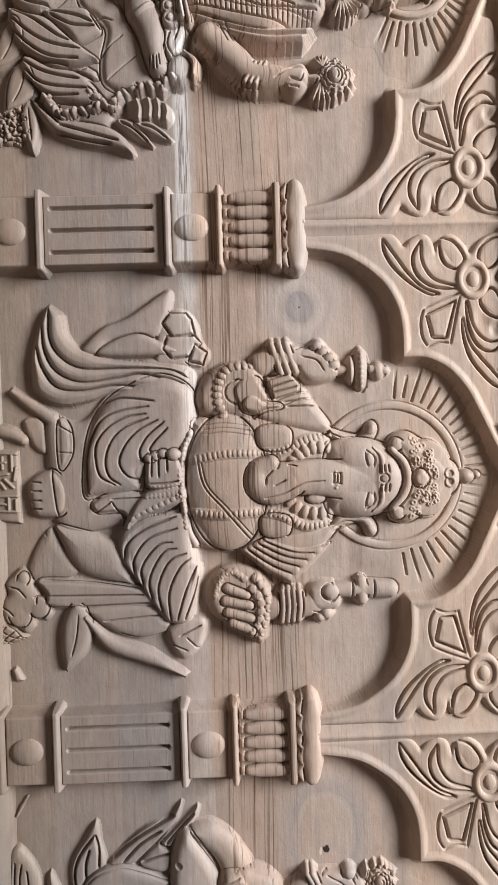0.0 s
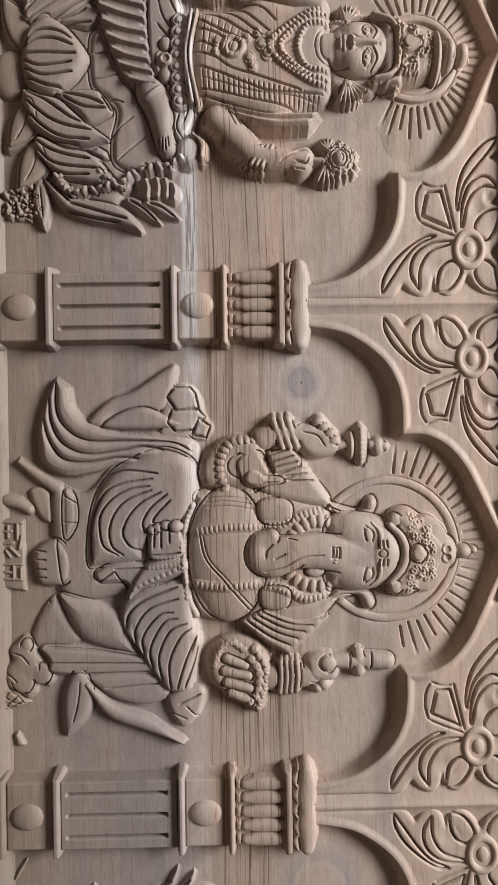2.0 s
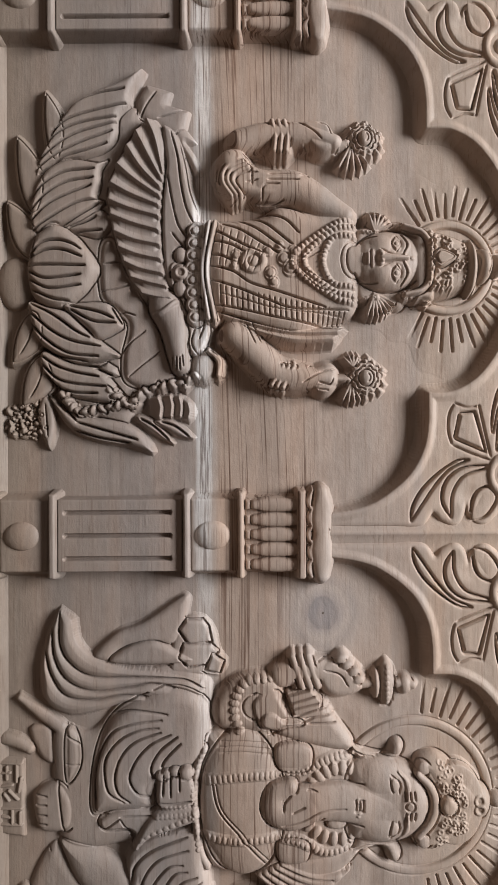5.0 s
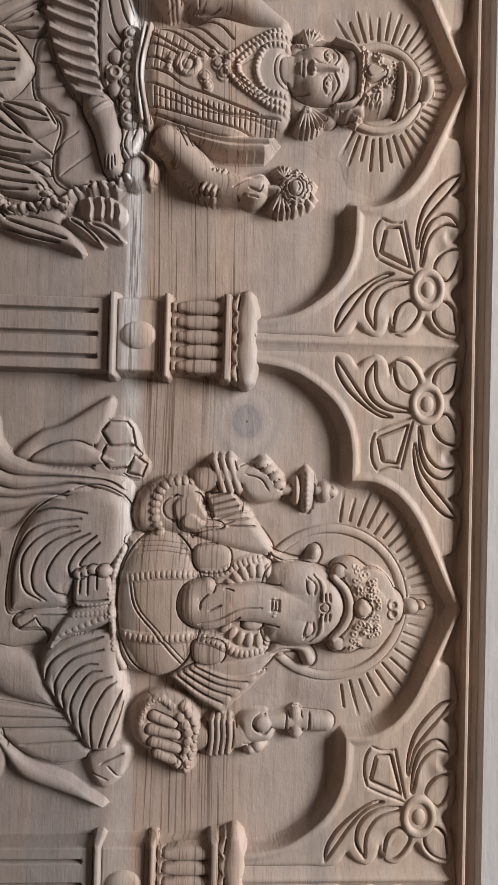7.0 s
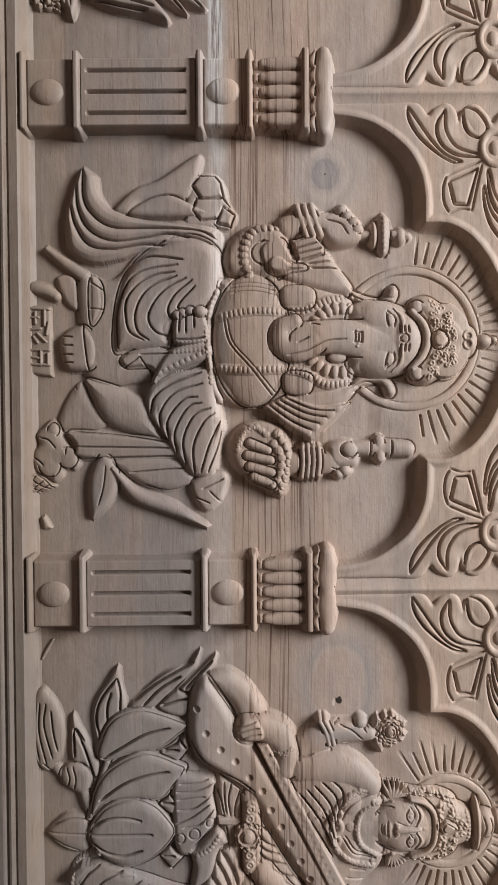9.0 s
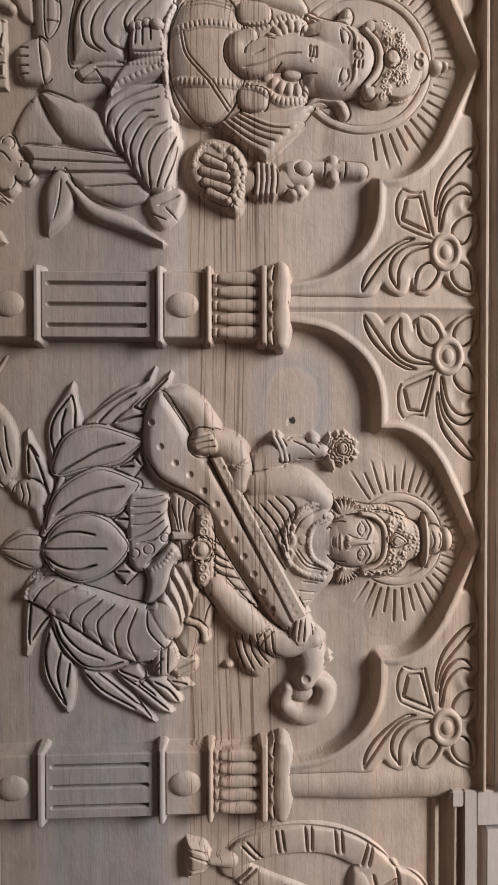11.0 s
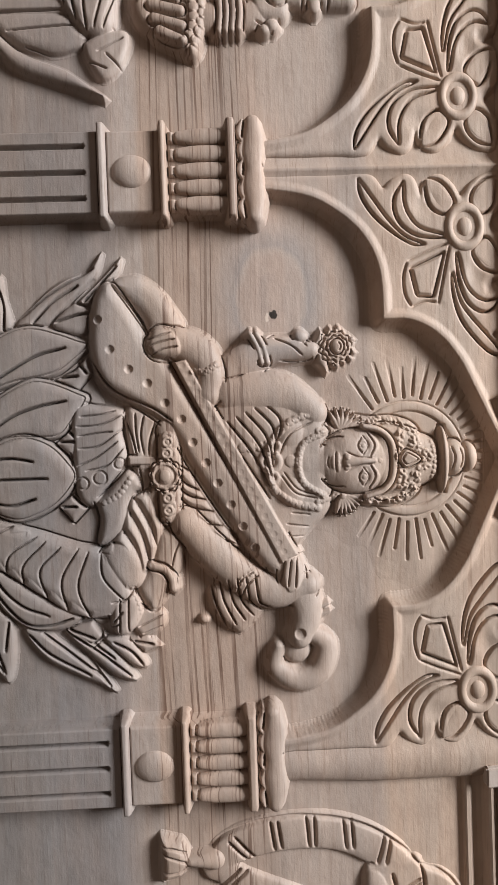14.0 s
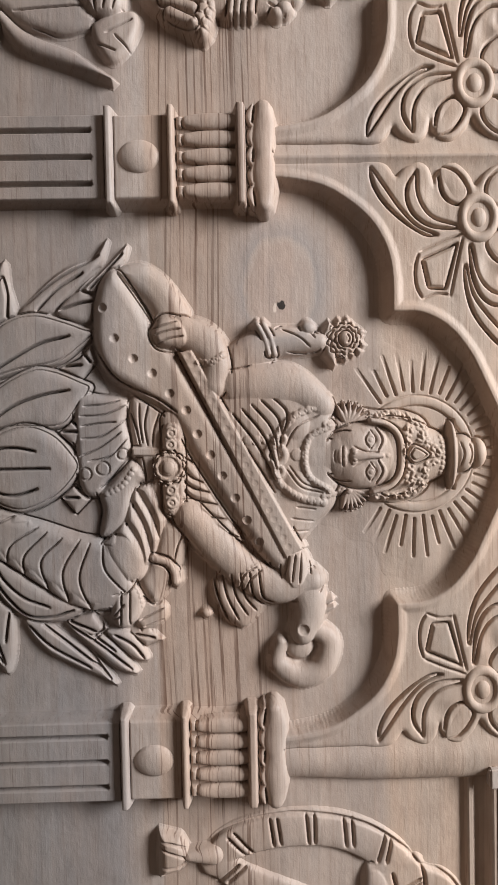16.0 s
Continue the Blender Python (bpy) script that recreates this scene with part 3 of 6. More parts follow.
def pillar():
    """A flat pilaster: foot, block with boss, fluted shaft, block, five balusters, cushion capital, ridge."""
    top = new("pillar")
    for name, half, z0, z1, h, edge in (("foot_collar", 38, 65, 72, 36, 2), ("collar", 38.5, 116, 124, 36, 2), ("collar", 38.5, 235, 242.5, 36, 2), ("collar", 38.5, 284, 290, 36, 1.5), ("collar", 39.5, 337, 345, 36, 1.5)):
        part(name, carve_bar(-half, half, z0, z1, h, edge, 0, 0.9).finish(9, 3).mesh(name), pine, top)
    for z0, z1, zb in ((71, 117, 92), (241.5, 285, 262)):
        b = part("block", carve_bar(-33, 33, z0, z1, 26, 1.2).finish(4.6, 6).mesh("block"), pine, top)
        c = Carve(-22, 22, zb - 24, zb + 24, 0.8, LOW)
        c.dome((0, zb), 13, 16, 9.5, 25, power=0.55)
        part("boss", c.finish(5, 2).mesh("boss", 25, 25), pine, b)
    c = carve_bar(-33, 33, 123, 236, 27, 1.5, 0, 0.6)
    for x in (-20.5, 0, 20.5):
        win, d, s, _ = c.near(np.array(((x, 131.0), (x, 223.5))), 4)
        c.h[win] -= np.where(d < 2.2, 11 * np.maximum(0, 1 - (d / 2.2) ** 2) ** 0.3, 0)
    part("shaft", c.finish(9, 5, 0).mesh("shaft"), pine, top, "fluted shaft")
    c = carve_bar(-33, 33, 289, 338, 20, 2)
    part("neck", c.finish(5, 3).mesh("neck"), pine, top)
    bal = Carve(-11, 11, 286, 350, 0.5, LOW)
    bal.plate(((-4.6, 291), (4.6, 291), (4.6, 296.5), (-4.6, 296.5)), 8, 2, 19, smooth=False)
    bal.tube(((0, 300), (0, 305), (0, 316), (0, 327), (0, 333), (0, 339)), (4.6, 6.1, 6.55, 6.55, 6.4, 4.8), 10, 20, power=0.3)
    bal_mesh = bal.finish(6, 2).mesh("baluster", 15, 15)
    for x in (-26.6, -13.3, 0, 13.3, 26.6):
        part("baluster", bal_mesh, pine, top).location.x = x * 0.001
    c = Carve(-58, 58, 336, 376, 0.6, LOW)
    c.plate(((-38, 344), (38, 344), (38, 354), (-38, 354)), 24, 3, smooth=False)
    for k, x in enumerate(np.linspace(-30, 30, 5)):  # a row of lapping leaves under the cushion
        c.tube(((x - 9, 351), (x, 348 + 0.8 * (k % 2)), (x + 8, 350)), (1.2, 3.0, 1.2), 3.4, 23)
    c.tube(((-37, 359), (-25, 359.5), (-12, 358.5), (0, 359)), (6.4, 9.0, 9.4, 7.4), 10, 20, power=0.42)
    c.tube(((0, 359), (12, 358.5), (25, 359.5), (37, 359)), (7.4, 9.4, 9.0, 6.4), 10, 20, power=0.42)
    part("capital", c.finish(4, 5).mesh("capital"), pine, top)
    c = Carve(-40, 40, 350, 570, 0.8, MID)
    win, x, z = c.box(-40, 40, 350, 570)
    half = 17 + 9 * np.clip((z - 400) / 60, 0, 1)
    crest = 9.6 + 10.4 * np.exp(-np.abs(x) / (8.0 + 9 * np.exp(-(z - 350) / 16) + 9 * np.exp(-(562 - z) / 6)))
    c.lay(win, np.where((np.abs(x) < half) & (z < 562), crest * rounded((half - np.abs(x)) / 7), 0))
    part("ridge", c.finish(5, 4).mesh("ridge"), pine, top, "sharp-edged ridge above the capital")
    return tagged(top, "carved pine pillar with fluted shaft and baluster capital on the panel", "pillar", "pillars of the panel")


first_pillar = pillar()
first_pillar.location.x = AXES[0] * 0.001
for x in AXES[1:]:
    last_pillar = copy_thing(first_pillar, pose(x * 0.001, 0, 0))


def shoulder():
    """The end pillar's ridge, left broad and round towards the end field."""
    c = Carve(-40, 44, 350, 570, 0.8, MID)
    win, x, z = c.box(-40, 44, 350, 570)
    end = 25 + 4 * np.clip((z - 380) / 60, 0, 1) + 3 * np.exp(-(562 - z) / 8)
    left = 11 + 7.5 * np.exp(-(((x - 8) / 14) ** 2))
    right = 18.5 * np.sqrt(np.clip(1 - ((x - 8) / (end - 8)) ** 2, 0, 1))
    c.lay(win, np.where((x > -26 + 9 * np.clip((440 - z) / 40, 0, 1)) & (x < end) & (z < 564), np.where(x < 8, left, right), 0))
    data = c.finish(4, 4, 2).mesh("shoulder")
    data.materials.append(pine)
    return data


for ob in last_pillar.children:
    if ob.name.startswith("ridge"):
        ob.data = shoulder()

# ---- arches ----
LOBES = (((-222, 330), (-221, 367), (-215, 399), (-203, 421), (-186, 440), (-164, 452), (-141, 456), (-116, 456)), ((-116, 456), (-115, 478), (-104, 499), (-84, 516), (-58, 529), (-30, 542), (0, 556)))
FLOOR, RIM = 17.2, 20.6


OUTER = ((-228, 349), (-231, 376), (-231, 410), (-231, 426), (-232, 440), (-230, 451), (-219, 460), (-226, 467), (-231, 478), (-226, 485), (-213, 490), (-226, 496), (-230, 506), (-222, 516), (-211, 523), (-221, 531), (-228, 540), (-231, 552), (-224, 556), (-208, 556), (-191, 546), (-176, 557), (-156, 558), (-149, 555), (-144, 546), (-132, 558), (-119, 560), (-108, 556), (-101, 544), (-92, 557), (-80, 559), (-70, 556), (-56, 552), (-50, 541), (-44, 489), (-118, 440), (-175, 387))
LEAVES = (  # two edges of each curling leaf, from tip to root
    (((-228, 440), (-215, 442), (-200, 451), (-186, 466), (-176, 482), (-175, 492)), ((-228, 440), (-212, 451), (-195, 463), (-182, 476), (-175, 492))),
    (((-225, 476), (-213, 469), (-201, 469), (-190, 475), (-182, 488), (-180, 508)), ((-225, 476), (-210, 476), (-198, 480), (-188, 489), (-182, 508))),
    (((-130, 553), (-128, 540), (-134, 530), (-147, 523), (-167, 519)), ((-130, 553), (-121, 545), (-120, 536), (-128, 526), (-144, 520), (-167, 518))),
    (((-83, 555), (-98, 543), (-113, 530), (-128, 520), (-151, 515)), ((-83, 555), (-87, 543), (-100, 530), (-115, 520), (-133, 515), (-151, 514))))
PETALS = (
    ((-227, 494), (-225, 505), (-217, 513), (-207, 517), (-199, 510), (-202, 501), (-211, 496)),
    ((-227, 552), (-225, 542), (-218, 534), (-206, 531), (-198, 539), (-205, 549), (-214, 551)),
    ((-151, 554), (-153, 542), (-160, 535), (-170, 531), (-179, 542), (-172, 549), (-162, 553)))
FRAME = ((-156, 480), (-168, 508), (-133, 498), (-134, 485))
RAILS = (((-162, 478), (-169, 494), (-175, 511)), ((-172, 512), (-150, 507), (-127, 502)), ((-161, 477), (-149, 474), (-135, 475), (-125, 480)), ((-125, 480), (-129, 491), (-128, 501)))
HOLLOWS = (((-207, 493), 9, 11), ((-149, 533), 11, 8), ((-188, 549), 6, 7), ((-140, 545), 6, 5))


def arch():
    """A cusped arch scooped through a raised spandrel, with rosettes, petals and curling leaves cut into it."""
    top = new("arch")
    edge = np.vstack([spline(lobe, 3.0) for lobe in LOBES])
    edge = np.vstack([edge, (edge * (-1, 1))[::-1]])
    c = Carve(-250, 250, 338, 574, 0.8, MID)
    win, d = c.inside(edge, smooth=False, pad=700)
    out = np.full(c.h.shape, -99.0)
    out[win] = -d
    x, z = np.meshgrid(c.xs, c.zs)
    w, near_edge, along, total = c.near(edge, 20)
    run = np.zeros(c.h.shape)
    run[w] = along * total
    lobed = np.full(c.h.shape, -30.0)
    for s in (1, -1):
        w, d = c.inside([(s * a, b) for a, b in OUTER], pad=30)
        lobed[w] = np.maximum(lobed[w], d)
    # hollow flank with the cutter's comb marks, rounded rim, nearly flush field
    scoop = 8.0 + 3.5 * np.clip((z - 410) / 70, 0, 1)
    u = np.clip(1 + out / scoop, 0, 1)
    comb = (0.55 + 0.35 * np.sin(run * 0.13)) * np.sin(run * 1.9 + 0.8 * np.sin(run * 0.4)) * u * (1.15 - u) * (1.8 + 1.3 * np.sin(run * 0.047 + 1.0))
    flank = RIM * u**2.4 + comb
    body = np.where(out < 0, flank, FLOOR + (RIM - FLOOR) * np.sqrt(np.clip(1 - ((out - 1.8) / 6.2) ** 2, 0, 1)))
    low = 10.2 - 5.0 * np.clip((z - 552) / 8, 0, 1)
    ground = low + (FLOOR - low) * rounded((lobed + 2.5) / 5.5)
    body = np.where(out < 0, body, np.where(out < 9, np.maximum(body - np.maximum(body - ground, 0) * np.clip((out - 3.5) / 5.5, 0, 1), ground), ground))
    c.h = np.where(out > -scoop, body, 0)
    c.h[np.abs(x) > 244] = 0
    c.h[(z < 346) | (z > 561.5)] = 0
    ros = (-188, 525)
    for s in (1, -1):
        for at, rx, rz in HOLLOWS:
            c.dome((s * at[0], at[1]), rx * 1.5, rz * 1.5, -3.0, on=True, power=2.4)
        for line in RAILS:
            c.cut([(s * a, b) for a, b in line], 2.2, 2.8)
        for one, two in LEAVES:
            for line in (one, two):
                c.cut([(s * a, b) for a, b in line], 4.4, 7.0)
        for shape in PETALS + (FRAME,):
            ring = [(s * a, b) for a, b in shape]
            if shape is FRAME:
                for a, b in zip(ring, ring[1:] + ring[:1]):
                    c.cut((a, b), 4.0, 6.0)
            else:
                c.cut(spline(ring, 4, True)[::2], 4.4, 6.5)
    c.h = np.maximum(c.h, 0)
    part("spandrel", c.finish(4.0, 3).mesh("spandrel"), pine, top)
    for s in (1, -1):
        for one, two in LEAVES:
            pts = [(s * a, b) for a, b in np.vstack([spline(one, 4), spline(two, 4)[::-1]])]
            lo, hi = np.min(pts, 0) - 8, np.max(pts, 0) + 8
            c = Carve(lo[0], hi[0], lo[1], hi[1], 0.7, MID)
            c.plate(pts, 6.6, 2.2, FLOOR - 6.0, smooth=False)
            part("leaf", c.finish(40, 1).mesh("leaf", 8, 8), pine, top)
        for shape in PETALS:
            pts = [(s * a, b) for a, b in shape]
            lo, hi = np.min(pts, 0) - 8, np.max(pts, 0) + 8
            c = Carve(lo[0], hi[0], lo[1], hi[1], 0.7, MID)
            c.plate(pts, 6.0, 2.2, FLOOR - 6.0)
            c.dome(np.mean(pts, 0), 11, 11, -1.6, on=True, power=2.4)
            part("petal", c.finish(40, 1).mesh("petal", 8, 8), pine, top)
        at = (s * ros[0], ros[1])
        c = Carve(at[0] - 28, at[0] + 28, at[1] - 25, at[1] + 25, 0.7, MID)
        win, x, z = c.box(at[0] - 24, at[0] + 24, at[1] - 22, at[1] + 22)
        r = np.hypot((x - at[0]) / 20.5, (z - at[1]) / 16.8)
        c.lay(win, np.where(np.abs(r - 0.76) < 0.24, FLOOR - 5 + 8.6 * np.maximum(1 - (np.abs(r - 0.76) / 0.24) ** 2, 0) ** 0.45, np.where(r < 0.6, FLOOR - 5, 0)))
        rosette = part("rosette", c.finish(4, 2).mesh("rosette", 5, 5), pine, top)
        c = Carve(at[0] - 14, at[0] + 14, at[1] - 14, at[1] + 14, 0.7, MID)
        c.dome(at, 8.6, 6.8, 8, FLOOR - 4, power=0.45)
        part("button", c.finish(4, 2).mesh("button", 5, 5), pine, rosette)
        pts = [(s * a, b) for a, b in FRAME]
        lo, hi = np.min(pts, 0) - 8, np.max(pts, 0) + 8
        c = Carve(lo[0], hi[0], lo[1], hi[1], 0.7, MID)
        c.plate(pts, 4.6, 2, FLOOR - 6, smooth=False)
        part("lozenge", c.finish(40, 1).mesh("lozenge", 8, 8), pine, top)
    return tagged(top, "cusped arch with carved leaves and rosettes in its corners", "arch", "arches of the panel")


first_arch = arch()
first_arch.location.x, first_arch.scale.x = ARCHES[0][0] * 0.001, ARCHES[0][1]
for x, stretch, tall in ARCHES[1:]:
    copy_thing(first_arch, pose(x * 0.001, 0, 0)).scale = (stretch, 1, tall)


# ---- grids of the three figures, in millimetres ----
def at_middle(u, v):
    return (-418.0 + 0.0132 * u + 0.5322 * v, 85.1 + 0.5312 * u + -0.0139 * v)


def at_left(u, v):
    return (-670.4 + 0.0066 * u + 0.4994 * v, 90.2 + 0.4972 * u + -0.0038 * v)


def at_right(u, v):
    return (17.4 + 0.0004 * u + 0.5590 * v, 79.8 + 0.5578 * u + -0.0007 * v)


# ---- carved figures: one mesh each ----
def nimbus(c, centre, big, spread, angles, inner, outer, lift=2.6):
    """A faintly raised field round a head with a flat ring between two cut lines, and deep cut rays."""
    win, x, z = c.box(centre[0] - spread - 46, centre[0] + spread + 46, centre[1] - spread - 46, centre[1] + spread + 46)
    r = np.hypot(x - centre[0], z - centre[1])
    turn = np.arctan2(z - centre[1], x - centre[0])
    edge = np.clip((spread + 36 + 9 * np.sin(3 * turn + 0.7) + 6 * np.sin(7 * turn + 2.0) + 3 * np.sin(17 * turn) - r) / 52, 0, 1)
    c.lay(win, lift * edge * edge * (3 - 2 * edge))
    for k, a in enumerate(angles):
        u = (math.sin(radians(a)), math.cos(radians(a)))
        far, close = outer * (1.0 - 0.10 * (k % 3 == 1)), inner + 2.0 * (k % 2)
        win, d, s, total = c.near(np.array(((centre[0] + u[0] * close, centre[1] + u[1] * close), (centre[0] + u[0] * far, centre[1] + u[1] * far))), 4)
        np.maximum(c.cuts[win], 6.0 * np.clip(1.3 - d / 1.15, 0, 1), out=c.cuts[win])
    c.ring(centre, big - 3.6, 4.0, 3.2, lift)
    for groove in (big + 0.6, big - 7.6):
        win, x, z = c.box(centre[0] - big - 3, centre[0] + big + 3, centre[1] - big - 3, centre[1] + big + 3)
        d = np.abs(np.hypot(x - centre[0], z - centre[1]) - groove)
        c.h[win] -= np.where(c.h[win] > 2.2, 2.0 * np.maximum(0, 1 - d / 1.1), 0)


def face(c, at, k, base, h=17):
    """An oval face with brow arcs, lidded eyes, nose, lips and chin; k scales it."""
    x, z = at

    def p(u, v):
        return (x + u * k, z + v * k)

    c.dome(at, 27 * k, 33 * k, h, base, power=0.5)
    c.dome(p(0, -14), 20 * k, 19 * k, h * 0.95, base, power=0.5)
    c.tube((p(0, 15), p(0, 3), p(0, -7)), (1.9 * k, 2.8 * k, 4.2 * k), 4.6 * k, on=True)
    for s in (-1, 1):
        c.dome(p(4.6 * s, -8), 3.0 * k, 2.6 * k, 2.0 * k, on=True)
        c.dome(p(13 * s, -8), 10 * k, 10 * k, 2.0 * k, on=True, power=1)
        c.dome(p(13 * s, 6.5), 9 * k, 6.5 * k, -1.8 * k, on=True, power=1)
        c.dome(p(13 * s, 6), 7.5 * k, 4.2 * k, 3.4 * k, on=True)
        c.cut((p(5 * s, 5), p(13 * s, 10.3), p(21 * s, 6)), 1.3, 1.5)
        c.cut((p(6 * s, 5), p(13 * s, 1.6), p(20 * s, 5)), 1.1, 1.1)
        c.ring(p(13 * s, 6), 2.3 * k, 0.9, -1.0, on=True)
        c.tube((p(4 * s, 13), p(13 * s, 17.5), p(23 * s, 12)), (1.2 * k, 1.8 * k, 0.8 * k), 1.6 * k, on=True)
        c.cut((p(4 * s, 11.6), p(13 * s, 15.6), p(23 * s, 10.4)), 1.2, 1.4)
        c.dome(p(3.4 * s, -15.4), 4.6 * k, 1.8 * k, 1.7 * k, on=True)
        c.cut((p(2.6 * s, 12), p(3.4 * s, 2), p(8 * s, -8.5)), 1.2, 1.3)
    c.dome(p(0, -18.9), 6 * k, 2.2 * k, 1.8 * k, on=True)
    c.cut((p(-8, -16.8), p(0, -17.6), p(8, -16.8)), 1.1, 1.6)
    c.cut((p(-5, -23), p(0, -24), p(5, -23)), 1.4, 0.8)
    c.dome(p(0, 20), 2.0 * k, 2.0 * k, 1.4, on=True)


def flower(c, at, r, base):
    """An open blossom: a scalloped disc with two cut rings of petals, a small fringe and a round heart."""
    turn = np.linspace(0, math.tau, 57)[:-1]
    c.plate([(at[0] + r * (0.84 + 0.07 * math.cos(14 * t)) * math.cos(t), at[1] + r * (0.80 + 0.07 * math.cos(14 * t)) * math.sin(t)) for t in turn], 10, r * 0.55, base, smooth=False)
    for i in range(9):
        a = math.tau * (i + 0.3 * math.sin(i * 1.9)) / 9
        c.dome((at[0] + math.cos(a) * 0.86 * r, at[1] + math.sin(a) * 0.82 * r), r * 0.15, r * 0.11, 4, base, math.degrees(a), power=0.5)
    for far, lobes in ((0.70, 5.5), (0.50, 4.5)):
        ring = [(at[0] + r * far * (0.90 + 0.20 * abs(math.cos(lobes * t))) * math.cos(t), at[1] + r * far * (0.90 + 0.20 * abs(math.cos(lobes * t))) * math.sin(t)) for t in np.linspace(0.1, 6.3, 40)]
        c.cut(ring, 1.8, 2.4)
    c.dome(at, r * 0.34, r * 0.30, 5, base + 8)
    c.cut([(at[0] + r * 0.2 * math.cos(t), at[1] + r * 0.17 * math.sin(t)) for t in (0.4, 1.2, 2.0, 2.8)], 1.4, 2.0)


def fan(c, at, to, count, spread, w, h, base):
    """A small spray of narrow leaves."""
    u = np.subtract(to, at)
    for a in np.linspace(-spread, spread, count):
        r = radians(a)
        tip = (at[0] + u[0] * math.cos(r) - u[1] * math.sin(r), at[1] + u[0] * math.sin(r) + u[1] * math.cos(r))
        c.tube((at, tip), (w * 0.6, w, 0.6), h, base)


def curls(c, line, rows, seed, size=3.2):
    """Short curled locks and scrolls in rows along a smooth line, on what is there."""
    rng = random.Random(seed)
    path = spline(line, 5.6)
    for k, (x, z) in enumerate(path):
        for row in range(rows):
            px, pz = x + rng.uniform(-1.2, 1.2), z + (row - (rows - 1) / 2) * 5.4 + rng.uniform(-1.2, 1.2)
            a, turn = rng.uniform(0, 6.28), rng.choice((-1, 1))
            big = size * rng.uniform(0.75, 1.15)
            c.tube([(px + big * (1 - 0.22 * j) * math.cos(a + turn * 1.25 * j), pz + big * (1 - 0.22 * j) * math.sin(a + turn * 1.25 * j)) for j in range(4)], 1.35, rng.uniform(1.8, 3.0), on=True)


def crumbs(c, at, across, tall, count, base):
    """A crumbled cluster of small curled leaves."""
    for k in range(count):
        a, r = k * 2.39996, math.sqrt((k + 0.5) / count)
        spot = (at[0] + tall * r * math.cos(a), at[1] + across * r * math.sin(a))
        c.dome(spot, 3.6 + 1.2 * math.sin(k * 1.7), 2.1 + 0.6 * math.cos(k * 2.9), 4.5 + 2 * math.sin(k * 3.1), base, math.degrees(a * 1.6))
        if k % 3 == 0:
            c.ring(spot, 1.6, 0.8, -1.6, on=True)


def many(c, lines, w, depth):
    for line in lines:
        c.cut(line, w, depth)


